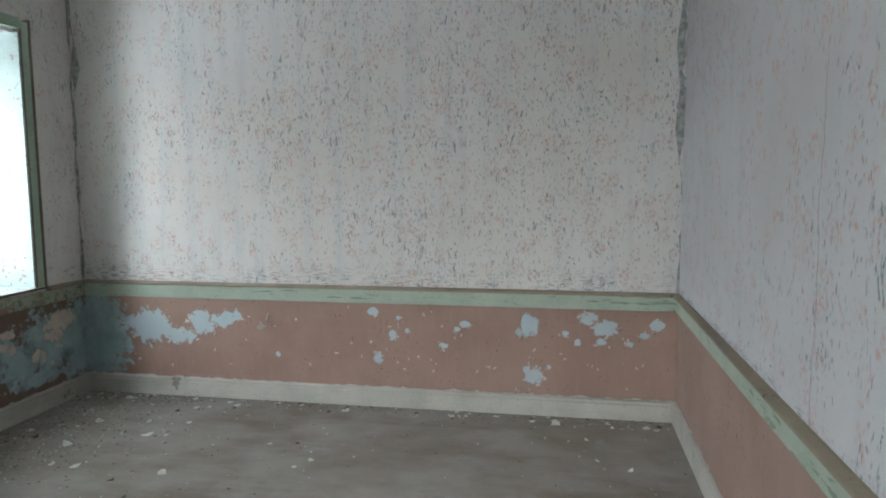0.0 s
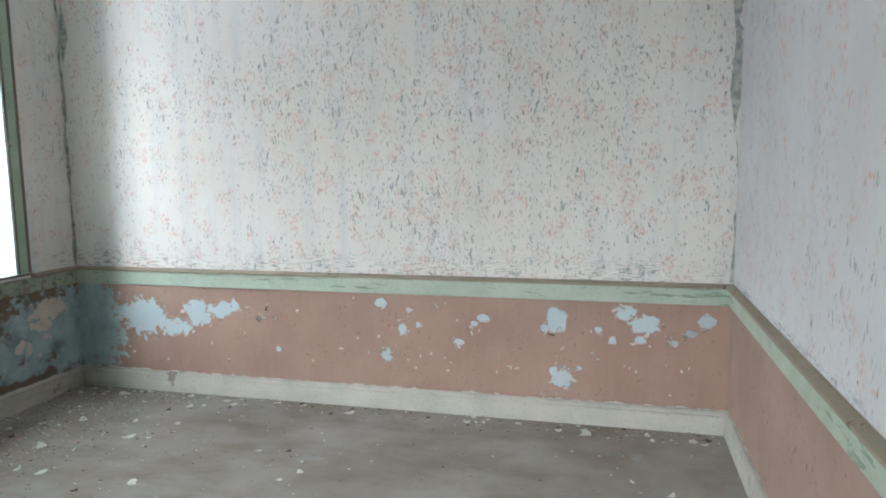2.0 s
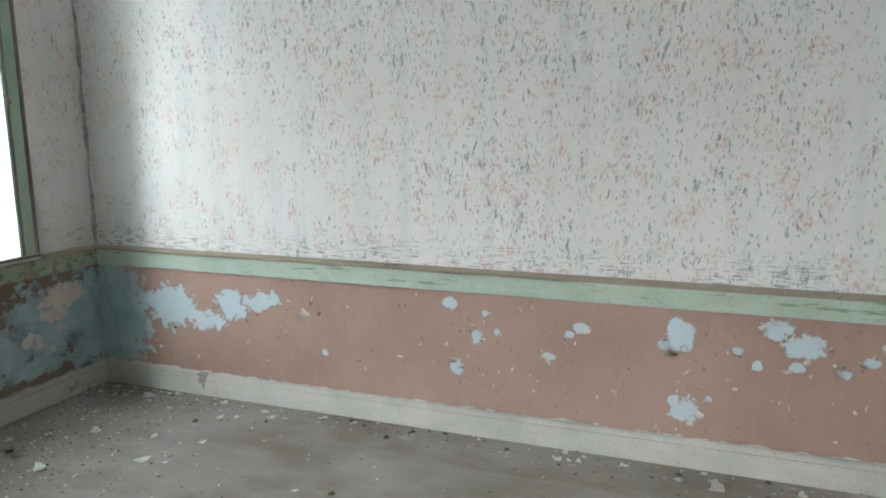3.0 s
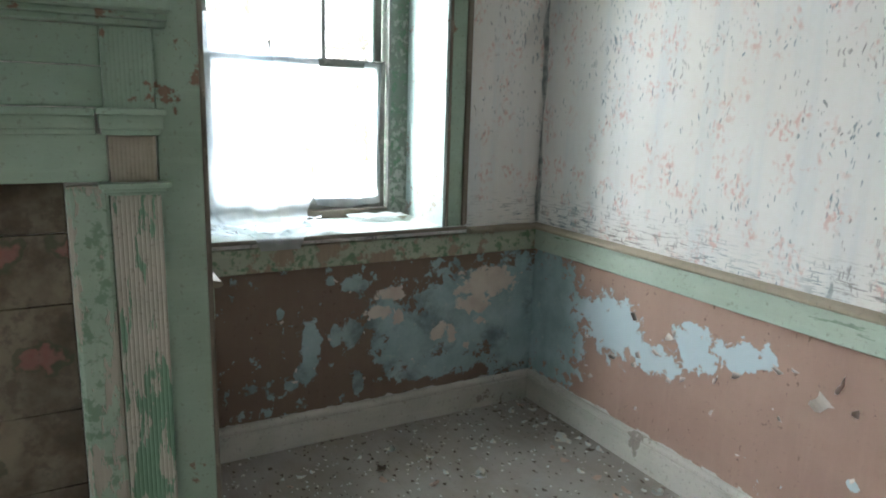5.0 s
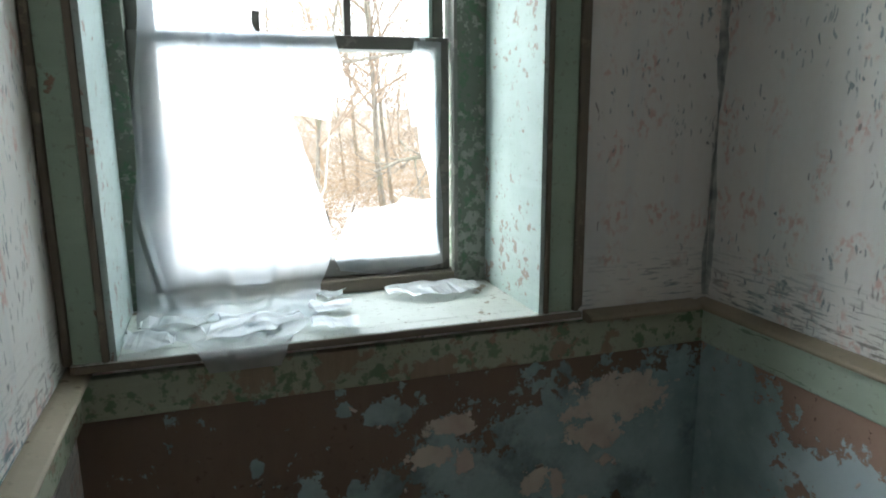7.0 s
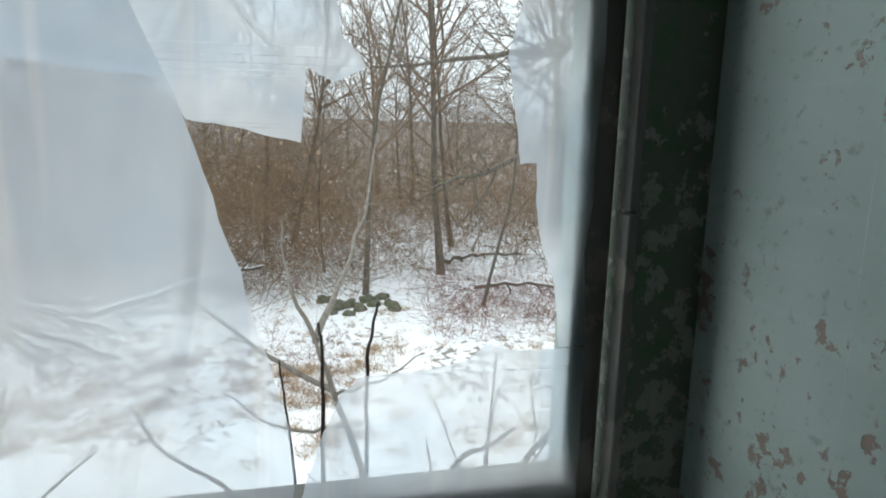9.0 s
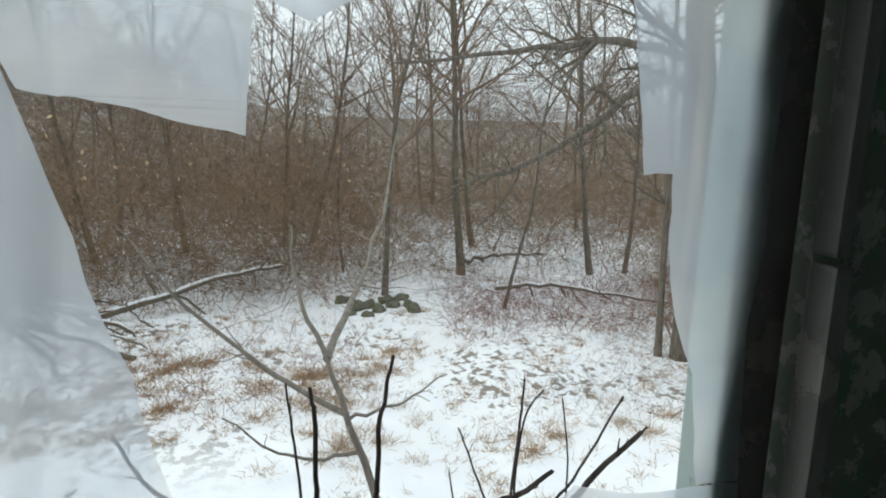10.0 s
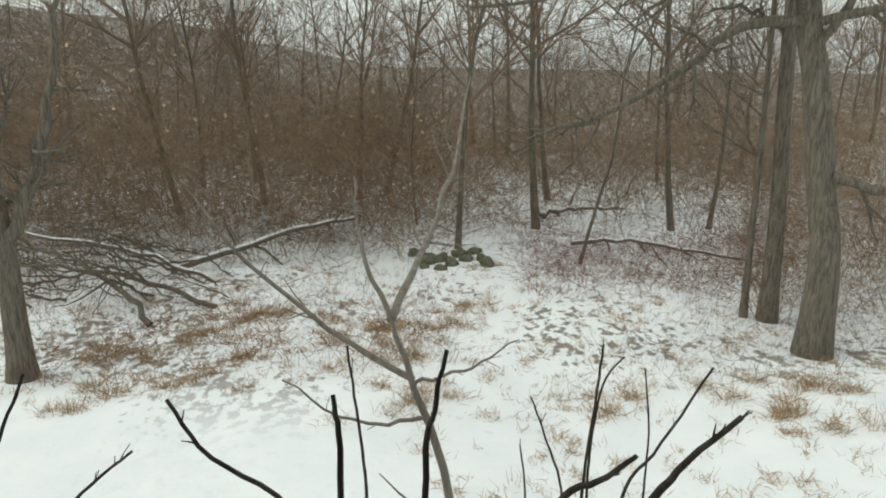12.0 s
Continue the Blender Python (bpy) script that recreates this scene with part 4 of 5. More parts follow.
def big_tree(seed, stem, r0, limb_lines, extra, label, moss=BARK):
    """A tree near the house: a trunk along stem and named limbs, with twigs grown on them."""
    rng = np.random.default_rng(seed)
    root = tagged(new("tree"), label, "tree")
    root.location = stem[0]
    off = np.array(stem[0])
    trunk = catmull(np.array(stem) - off, 16)[None]
    taper = np.linspace(1, 0.5, 16) ** 0.8
    taper[:3] *= (1.35, 1.12, 1.03)
    rt = r0 * taper[None]
    ob = new("trunk", tube_mesh("trunk", [(trunk, rt, 16)], moss))
    ob.parent = root
    for line, r in limb_lines:
        path = catmull(np.array(line) - off, 12)
        path[1:] += rng.normal(0, 0.035, (11, 3))
        rr = r * np.linspace(1, 0.22, 12)[None]
        a, ra = offshoots(rng, path[None], rr, 13, 0.12, 1.0, (0.5, 1.2), (0.12, 0.42), 6, 0.18, 0.03, 0.55)
        b, rb = offshoots(rng, a, ra, 6, 0.2, 1.0, (0.4, 1.1), (0.3, 0.6), 5, 0.2, 0.0, 0.6)
        c, rc = offshoots(rng, b, rb, 3, 0.2, 1.0, (0.4, 1.1), (0.3, 0.7), 4, 0.2, 0.0, 0.6)
        limb = new("limb", tube_mesh("limb", [(path[None], rr, 10), (a, np.maximum(ra, 0.006), 5), (b, np.maximum(rb, 0.004), 4), (c, np.maximum(rc, 0.0028), 3)], moss))
        limb.parent = root
    if extra:
        a, ra = offshoots(rng, trunk, rt, extra, 0.55, 1.0, (0.6, 1.3), (0.2, 0.5), 8, 0.14, 0.03, 0.4)
        b, rb = offshoots(rng, a, ra, 7, 0.15, 1.0, (0.4, 1.1), (0.25, 0.55), 6, 0.18, 0.0, 0.6)
        c, rc = offshoots(rng, b, rb, 6, 0.15, 1.0, (0.4, 1.1), (0.3, 0.6), 4, 0.2, 0.0, 0.6)
        crown = new("crown", tube_mesh("crown", [(a, ra, 7), (b, np.maximum(rb, 0.005), 4), (c, np.maximum(rc, 0.0035), 3)], moss))
        crown.parent = root
    return root


big_tree(3, [(-9.35, 5.82, -3.0), (-9.38, 5.8, -1.4), (-9.6, 5.73, -0.4), (-9.75, 5.48, 1.2), (-10, 5.33, 2.4), (-10.2, 5.18, 5.5), (-10.1, 4.98, 8.5)], 0.235, [
    ([(-9.9, 5.33, 2.05), (-10.1, 4.38, 1.95), (-10, 3.58, 1.40), (-9.9, 2.68, 0.85), (-9.7, 1.73, 0.50), (-9.5, 1.18, 0.35)], 0.085),
    ([(-10, 5.28, 2.5), (-9.7, 4.18, 2.5), (-9.8, 3.08, 2.55), (-9.7, 1.98, 2.35), (-9.5, 0.38, 2.1)], 0.085),
    ([(-9.45, 5.78, -0.15), (-9, 6.28, -0.25), (-8.3, 6.88, -0.02), (-7.7, 7.58, 0.3)], 0.085),
    ([(-9.9, 5.38, 2.0), (-8.9, 5.98, 2.2), (-8.1, 6.58, 1.9), (-7.3, 7.38, 1.6)], 0.07),
    ([(-10, 5.28, 2.9), (-8.7, 4.58, 3.2), (-7.9, 3.58, 3.0), (-7.1, 2.38, 2.7)], 0.07)], 12,
    "large grey-barked tree with long drooping limbs in the snow")
big_tree(4, [(-10.86, 5.97, -3.0), (-10.93, 5.93, -1.0), (-11.08, 5.83, 1.2), (-11.38, 5.83, 4.5), (-11.58, 5.73, 8.0)], 0.15, [
    ([(-11.18, 5.83, 1.9), (-10.98, 4.93, 2.3), (-10.78, 4.03, 2.2)], 0.05)], 12, "slender mossy tree trunk beside the large tree")
big_tree(5, [(-11.01, 5.61, -3.0), (-11.05, 5.57, -1.2), (-11, 5.49, 0.5), (-11.05, 5.39, 3.5)], 0.065, [], 10, "thin stem growing beside the mossy tree")
big_tree(6, [(-9.46, -5.9, -3.0), (-9.41, -5.86, -1.9), (-9.46, -5.88, -0.95), (-9.71, -6.11, 0.3), (-10.11, -6.46, 2.6)], 0.17, [
    ([(-9.46, -5.88, -1.0), (-9.51, -5.36, 0.0), (-9.61, -5.06, 1.3), (-9.81, -4.76, 2.8)], 0.10)], 10, "forked pale-trunked tree by the brush pile")


def stem_path(points, r, k=10):
    return catmull(points, k)[None], (r * np.linspace(1, 0.35, k))[None], 8


def sapling():
    root = tagged(new("sapling"), "thin grey leafless sapling growing up past the window", "sapling")
    root.location = (-2.58, -0.554, GROUND)
    o = np.array(root.location)
    rng = np.random.default_rng(8)

    def piece(name, pts, r, twigs):
        p = catmull(np.array(pts) - o, 12)
        p[1:-1] += rng.normal(0, 0.006, (10, 3))
        rr = (r * np.linspace(1, 0.3, 12))[None]
        groups = [(p[None], rr, 9)]
        if twigs:
            a, ra = offshoots(rng, p[None], rr, twigs, 0.3, 1.0, (0.5, 1.1), (0.06, 0.22), 5, 0.14, 0.05, 0.45)
            groups.append((a, np.maximum(ra, 0.0016), 5))
        ob = new(name, tube_mesh(name, groups, PALE_BARK))
        ob.parent = root

    piece("trunk", [(-2.58, -0.554, GROUND - 0.1), (-2.58, -0.554, -1.327), (-2.6, -0.623, -0.376), (-2.6, -0.769, 0.153), (-2.65, -0.855, 0.404)], 0.029, 3)
    piece("branch", [(-2.65, -0.849, 0.384), (-2.8, -0.969, 0.662), (-2.95, -0.996, 0.909)], 0.012, 5)
    piece("branch", [(-2.65, -0.854, 0.394), (-3.2, -0.681, 0.553), (-3.8, -0.488, 0.835), (-4.5, -0.312, 1.289)], 0.018, 16)
    piece("branch", [(-2.6, -0.768, 0.163), (-2.7, -1.073, 0.319), (-2.8, -1.444, 0.621), (-2.9, -1.693, 0.917)], 0.014, 8)
    piece("branch", [(-2.6, -0.734, -0.002), (-2.5, -0.984, 0.044), (-2.4, -1.244, 0.275)], 0.0095, 4)
    piece("branch", [(-2.6, -0.772, 0.143), (-2.55, -0.572, 0.229), (-2.5, -0.38, 0.362)], 0.0085, 7)


sapling()


def shoot(points, r, twigs, seed, label, material=DARK_TWIG):
    """One stem of the shrubs under the window, from the ground up."""
    rng = np.random.default_rng(seed)
    base = np.array([points[0][0], points[0][1], GROUND])
    root = tagged(new("shrub_stem"), label, "shrub", "shrub stems under the window")
    root.location = base
    p = catmull(np.array([tuple(base - (0, 0, 0.1)), (base[0], base[1], points[0][2] - 0.5), *points]) - base, 24)
    p[1:-1] += rng.normal(0, r * 0.22, (22, 3))
    rr = (r * np.linspace(1.25, 0.6, 24))[None]
    ob = new("stem", tube_mesh("stem", [(p[None], rr, 8)], material))
    ob.parent = root
    if twigs:
        a, ra = offshoots(rng, p[None], rr, twigs, 0.80, 0.99, (0.4, 0.9), (0.01, 0.035), 5, 0.12, 0.04, 0.6)
        for one, rone in zip(a, ra):
            ob = new("twig", tube_mesh("twig", [(one[None], np.maximum(rone, 0.0015)[None], 5)], material))
            ob.parent = root


CUT = "dark cut-off shrub stem rising below the window"
THIN = "thin dark leafless shoot rising below the window"
shoot([(-0.748, -0.862, 0.943), (-0.766, -0.852, 1.03), (-0.785, -0.839, 1.082)], 0.0036, 0, 1, CUT)
shoot([(-0.702, -0.939, 0.979), (-0.72, -0.945, 1.071)], 0.0036, 0, 2, CUT)
shoot([(-1.55, -0.336, 0.172), (-1.6, -0.217, 0.305), (-1.65, -0.134, 0.353), (-1.7, 0.045, 0.467)], 0.0125, 5, 3, CUT)
shoot([(-1.5, -0.569, 0.177), (-1.6, -0.457, 0.317), (-1.65, -0.342, 0.334), (-1.7, -0.233, 0.363)], 0.011, 4, 4, CUT)
shoot([(-1.867, -0.964, -0.195), (-2.0, -1.21, 0.073), (-2.0, -1.414, 0.239), (-2.0, -1.51, 0.418)], 0.0095, 4, 5, CUT)
shoot([(-3.0, 0.081, -0.665), (-3.0, 0.121, -0.088), (-3.0, 0.132, 0.118)], 0.009, 4, 6, THIN)
shoot([(-3.0, 0.107, -0.419), (-3.0, 0.146, -0.079), (-3.0, 0.237, 0.052)], 0.007, 1, 12, THIN)
shoot([(-2.8, 0.211, -0.532), (-2.8, 0.338, -0.332), (-2.8, 0.567, 0.079)], 0.009, 4, 7, THIN)
shoot([(-2.8, 0.304, -0.5), (-2.8, 0.297, -0.212), (-2.8, 0.253, 0.088)], 0.006, 1, 13, THIN)
shoot([(-2.6, -0.143, -0.403), (-2.6, -0.22, -0.139), (-2.6, -0.3, 0.074)], 0.006, 3, 8, THIN)
shoot([(-2.4, -0.351, -0.25), (-2.4, -0.382, -0.018)], 0.005, 1, 9, THIN)
shoot([(-2.4, -0.955, -0.22), (-2.4, -0.982, 0.115), (-2.4, -1.014, 0.398)], 0.007, 3, 10, THIN)
shoot([(-1.9, -2.025, 0.16), (-1.9, -1.931, 0.341), (-1.9, -1.832, 0.554)], 0.007, 1, 11, THIN)
shoot([(-2.0, -1.921, -0.034), (-2.0, -1.797, 0.106), (-2.0, -1.621, 0.257)], 0.007, 4, 14, THIN)


def thicket(name, seed, count, where, tall, thick, material, label, wobble=0.34, lean=0.6, shoots=8, fine=0):
    """Tangled canes; where(rng, n) gives their feet."""
    rng = np.random.default_rng(seed)
    xy = where(rng, count)
    feet = np.column_stack([xy, land(xy[:, 0], xy[:, 1]) - 0.05])
    d = rng.normal(0, lean, (len(feet), 3))
    d[:, 2] = 1
    size = rng.uniform(*tall, len(feet))
    p = grow(rng, feet, d, size, 6, wobble, -0.09)
    r = rng.uniform(0.5, 1.0, len(feet))[:, None] * thick * np.linspace(1, 0.3, 6)[None]
    a, ra = offshoots(rng, p, r, shoots, 0.32, 1.0, (0.6, 1.6), (0.25, 0.7), 4, 0.4, 0.0, 0.75)
    groups = [(p, r, 3), (a, np.maximum(ra, thick * 0.3), 3)]
    if fine:
        b, rb = offshoots(rng, a, ra, fine, 0.2, 1.0, (0.5, 1.5), (0.35, 0.8), 3, 0.35, 0.0, 0.8)
        groups.append((b, np.maximum(rb, thick * 0.25), 3))
    me = tube_mesh(name, groups, material, smooth=False)
    return tagged(new(name, me), label, "brush", kind="stuff")


def band(x0, x1, spread, y_lo=-1.0, y_hi=1.0):
    def where(rng, n):
        x = -rng.uniform(x0, x1, n)
        y = rng.uniform(y_lo, y_hi, n) * (-x) * spread
        return np.column_stack([x, y])
    return where


thicket("brush", 31, 1200, band(16.8, 31, 0.8), (2.2, 6.4), 0.0105, BRUSH, "tangled brown winter thicket in front of the wood", fine=2)
thicket("brush", 37, 420, band(10.5, 18, 0.85, 0.62, 1.0), (1.2, 4.0), 0.007, BRUSH, "brown undergrowth behind the large tree", fine=2)
thicket("brush", 32, 1050, band(14.6, 22, 0.8, -1.0, 0.08), (1.8, 6.4), 0.009, BRUSH, "dense brown thicket behind the fallen branches", fine=2)
thicket("brush", 39, 560, band(18.5, 29, 0.8, -0.15, 0.95), (2.0, 5.6), 0.0115, BRUSH, "brown saplings and brush between the trunks")
thicket("brush", 33, 1000, band(32, 68, 0.8), (3.0, 7.5), 0.018, FAR_BRUSH, "distant brown woodland undergrowth")
thicket("brush", 40, 850, band(50, 86, 0.85), (5.0, 12.0), 0.026, FAR_BRUSH, "far line of bare woodland against the sky", 0.2, 0.3, fine=1)
thicket("brush", 38, 700, band(30, 58, 0.75, -1.0, 0.05), (2.5, 6.0), 0.022, FAR_BRUSH, "brown wooded slope beyond the thicket")
thicket("bramble", 34, 1000, band(12.0, 16.5, 0.62, 0.25, 1.0), (0.5, 1.3), 0.007, RED_BRUSH, "low reddish bramble canes in the snow", 0.35, 0.9, 4)
thicket("bramble", 35, 500, band(9.0, 13, 0.62, -1.0, 0.05), (0.4, 1.1), 0.005, RED_BRUSH, "thin reddish weeds in the snow", 0.3, 0.7, 4)
thicket("weeds", 36, 420, band(8, 13.5, 0.75, 0.35, 1.0), (0.3, 0.9), 0.004, TWIG, "sparse dead weed stalks in the snow", 0.25, 0.6, 4)


def fallen(points, r, seed, label, snow=True):
    rng = np.random.default_rng(seed)
    root = tagged(new("fallen_branch"), label, "branch", "fallen branches by the thicket")
    root.location = points[0]
    p = catmull(np.array(points) - np.array(points[0]), 16)
    p[1:-1] += rng.normal(0, 0.03, (14, 3))
    rr = (r * np.linspace(1, 0.35, 16))[None]
    a, ra = offshoots(rng, p[None], rr, 7, 0.2, 1.0, (0.5, 1.2), (0.1, 0.35), 5, 0.2, 0.03, 0.6)
    ob = new("limb", tube_mesh("limb", [(p[None], rr, 8), (a, np.maximum(ra, 0.006), 5)], BARK))
    ob.parent = root
    if snow:
        q = p[None] + np.array([0, 0, r * 0.55])
        ob = tagged(new("snow_cap", tube_mesh("snow_cap", [(q, rr * 0.72, 8)], SNOW)), "snow lying along the branch")
        ob.parent = root


fallen([(-13.89, -5.12, -2.75), (-14.55, -3.9, -2.5), (-15.42, -2.57, -2.25), (-16.19, -1.42, -2.2)], 0.085, 1, "long fallen branch capped with snow")
fallen([(-11.21, -4.7, -2.9), (-11.89, -5.5, -2.4), (-12.91, -6.68, -2.2), (-14.06, -8.21, -2.1)], 0.055, 2, "fallen dark branch lying in the brush", False)
fallen([(-11.9, -3.77, -2.85), (-12.5, -5.34, -2.45), (-12.67, -7.04, -2.3), (-12.85, -8.71, -2.4)], 0.05, 3, "fallen dark branch lying in the brush", False)
fallen([(-13.15, -4.03, -2.8), (-13.64, -5.58, -2.3), (-13.8, -7.28, -2.0), (-13.93, -9.12, -1.7)], 0.05, 4, "fallen dark branch lying in the brush")
fallen([(-15.69, 3.76, -2.75), (-15.35, 5.06, -2.6), (-14.69, 6.39, -2.7), (-13.71, 7.76, -2.8)], 0.06, 5, "broken branch lying among the brambles")
fallen([(-19.3, 3.8, -2.8), (-19.71, 5.06, -2.75), (-19.85, 6.58, -2.8)], 0.08, 6, "fallen trunk lying in the far snow")

rngb = np.random.default_rng(41)
for i in range(44):
    x, y = rngb.uniform(-15.5, -11.8), rngb.uniform(-9.5, -3.6)
    a, ln = rngb.uniform(0.9, 2.6), rngb.uniform(1.2, 3.2)
    lift = rngb.uniform(0.1, 1.0)
    p0 = (x, y, float(land(x, y)) + rngb.uniform(0.0, 0.3))
    fallen([p0, (x - 0.45 * ln * math.cos(a), y - 0.45 * ln * math.sin(a), p0[2] + lift * 0.7), (x - ln * math.cos(a), y - ln * math.sin(a), p0[2] + lift)], rngb.uniform(0.012, 0.032), 60 + i,
           "dead branch tangled in the brush pile", False)


def moss_stone():
    n = Nodes("mossy_stone")
    return n.done(n.mix(n.step(n.noise(5, 5), 0.4, 0.6), (0.17, 0.155, 0.13), (0.11, 0.12, 0.07)), 0.9, n.noise(9, 4), 0.8, 0.03, spec=0.2)


STONE = moss_stone()
rngs = np.random.default_rng(5)
for i in range(16):
    bm = bmesh.new()
    bmesh.ops.create_icosphere(bm, subdivisions=2, radius=1.0)
    for v in bm.verts:
        v.co *= 1 + 0.55 * noise.noise(v.co * 1.6 + Vector((i * 7.1, 0, 0)))
    s = rngs.uniform(0.06, 0.14)
    bmesh.ops.scale(bm, vec=(s * 1.3, s * 1.5, s * 1.15), verts=bm.verts)
    x, y = -14.8 + rngs.normal(0, 0.35), 0.0 + i * 0.11 + rngs.normal(0, 0.1)
    ob = tagged(part("stone", bm, STONE), "dark mossy stone of a tumbled heap in the snow", "stone", "stones of the tumbled heap")
    ob.location = (x, y, float(land(x, y)) + s * 0.1)


def grass():
    """Tufts of dead grass standing through the snow."""
    rng = np.random.default_rng(77)
    big = [(-10.2, -0.43, 0.55), (-10.73, -0.15, 0.5), (-9.88, -1.52, 0.5), (-10.53, -1.05, 0.5), (-9.37, -3.56, 0.45), (-9.67, -2.6, 0.5), (-9.86, -4.45, 0.45),
           (-11.65, -4.24, 0.6), (-12.16, -3.3, 0.5), (-11.48, -2.38, 0.45), (-7.69, 4.14, 0.5), (-8, 5.3, 0.5), (-11.83, 0.71, 0.3), (-8.35, -0.85, 0.4),
           (-10.46, -5.24, 0.5), (-8.75, -4.78, 0.4), (-10.95, -3.53, 0.4), (-8.32, 2.01, 0.3)]
    feet, size = [], []
    for x, y, s in big:
        for _ in range(int(11 * s) + 3):
            cx, cy, n = rng.normal(x, s * 0.9), rng.normal(y, s * 1.2), int(rng.integers(30, 75))
            feet.append(np.column_stack([rng.normal(cx, 0.07, n), rng.normal(cy, 0.10, n)]))
            size.append(rng.uniform(0.12, 0.40, n) * rng.uniform(0.5, 1.1))
    for _ in range(1000):
        x, y = -rng.uniform(5.5, 15), 0
        y = rng.uniform(-0.8, 0.8) * -x
        if x > -8.4 and y < -0.6:
            continue
        n = int(rng.integers(6, 26))
        feet.append(np.column_stack([rng.normal(x, 0.05, n), rng.normal(y, 0.07, n)]))
        size.append(rng.uniform(0.06, 0.20, n))
    xy, size = np.concatenate(feet), np.concatenate(size)
    p0 = np.column_stack([xy, land(xy[:, 0], xy[:, 1]) - 0.02])
    d = rng.normal(0, 0.55, p0.shape)
    d[:, 2] = 0.9
    p = grow(rng, p0, d, size, 4, 0.15, -0.22)
    r = np.full(len(p0), 0.0034)[:, None] * np.array([1.2, 1.0, 0.7, 0.2])[None]
    me = tube_mesh("dry_grass", [(p, r, 3)], STRAW, smooth=False)
    tagged(new("dry_grass", me), "tan tufts of dead grass poking through snow", "grass", kind="stuff")


grass()


def dead_leaves():
    """Withered leaves that still hang in the thicket."""
    rng = np.random.default_rng(9)
    c = np.array([(-13.5, -1.6, 0.6), (-13.8, -0.9, 0.9), (-14.2, -1.2, -0.1), (-14.0, -4.5, 0.4), (-13.6, -5.6, 0.9), (-14.5, -3.6, 0.2), (-13.4, -6.4, 1.2)])
    p = c[rng.integers(0, len(c), 220)] + rng.normal(0, (0.7, 0.8, 0.5), (220, 3))
    a, b = rng.normal(0, 0.020, (220, 3)), rng.normal(0, 0.016, (220, 3))
    b[:, 2] -= 0.03
    v = np.stack([p, p + a + b * 0.6, p + 1.6 * b, p - a + b * 0.6], 1).reshape(-1, 3)
    me = bpy.data.meshes.new("dead_leaves")
    me.from_pydata(v, [], np.arange(880).reshape(-1, 4))
    me.materials.append(STRAW)
    tagged(new("dead_leaves", me), "withered tan leaves hanging in the thicket", "leaves", kind="stuff")


dead_leaves()


# ---- floorboards, fallen paint and other small things ----
floor_ob = bpy.data.objects["floor"]
board_w, joint = 0.185, 0.0005
bm = bmesh.new()
box(bm, 0.0, EAST, -board_w / 2 + joint / 2, board_w / 2 - joint / 2, -0.022, 0.0, bevel=0.0005)
board_mesh = mesh_from(bm, "floorboard", FLOOR)
y = -board_w / 2
while y > SOUTH:
    ob = new("floorboard", board_mesh)
    ob.location = (0, y, random.uniform(-0.0004, 0.0))
    ob.parent = floor_ob
    y -= board_w

CHIP = Nodes("pale_blue_white_paint_chip")
CHIP = CHIP.done(CHIP.mix(CHIP.step(CHIP.noise(30, 3), 0.4, 0.6), (0.62, 0.66, 0.65), (0.70, 0.66, 0.58)), 0.7, CHIP.noise(60, 2), 0.2)
CHIP_DARK = Nodes("dark_debris")
CHIP_DARK = CHIP_DARK.done(CHIP_DARK.mix(CHIP_DARK.noise(40, 3), (0.045, 0.038, 0.03), (0.16, 0.12, 0.09)), 0.85)
CHIP_PINK = Nodes("terracotta_paint_chip")
CHIP_PINK = CHIP_PINK.done(CHIP_PINK.mix(CHIP_PINK.noise(40, 3), (0.40, 0.25, 0.19), (0.52, 0.42, 0.36)), 0.8)


def flake_mesh(seed, size, curl, material):
    """A ragged, curled scale of paint."""
    rng = np.random.default_rng(seed)
    bm = bmesh.new()
    n = 9
    ring = []
    for i in range(n):
        a = 2 * math.pi * i / n
        r = size * rng.uniform(0.55, 1.0)
        x, yy = r * math.cos(a) * 1.35, r * math.sin(a)
        ring.append(bm.verts.new((x, yy, curl * (x / size) ** 2 * size + 0.002)))
    mid = bm.verts.new((0, 0, 0.001))
    for i in range(n):
        bm.faces.new((mid, ring[i], ring[(i + 1) % n]))
    r = bmesh.ops.solidify(bm, geom=bm.faces[:], thickness=0.0012)
    return mesh_from(bm, "paint_flake", material)


big_flakes = [(2.13, -0.16, 0.045), (3.61, -0.18, 0.042), (0.46, -0.15, 0.05), (0.95, -0.09, 0.025), (0.55, -0.62, 0.03), (1.25, -0.12, 0.03), (1.02, -0.80, 0.035), (0.62, -1.02, 0.04),
              (2.9, -0.14, 0.02), (3.95, -0.12, 0.025), (4.2, -0.16, 0.03), (3.2, -0.10, 0.02), (1.6, -0.09, 0.03), (1.45, -1.3, 0.03), (1.9, -1.75, 0.03), (0.9, -1.30, 0.035)]
rngf = np.random.default_rng(12)
for i, (x, y, s) in enumerate(big_flakes):
    ob = tagged(new("paint_flake", flake_mesh(i, s, 0.22, CHIP)), "curled flake of pale paint lying on the floor", "paint flake", "paint flakes on the floor")
    ob.matrix_basis = pose(x, y, 0.001, rngf.uniform(-6, 6), rngf.uniform(-6, 6), rngf.uniform(0, 360))
small_flakes = [flake_mesh(50 + i, 0.016, 0.25, (CHIP, CHIP, CHIP_PINK, CHIP_DARK)[i % 4]) for i in range(8)]
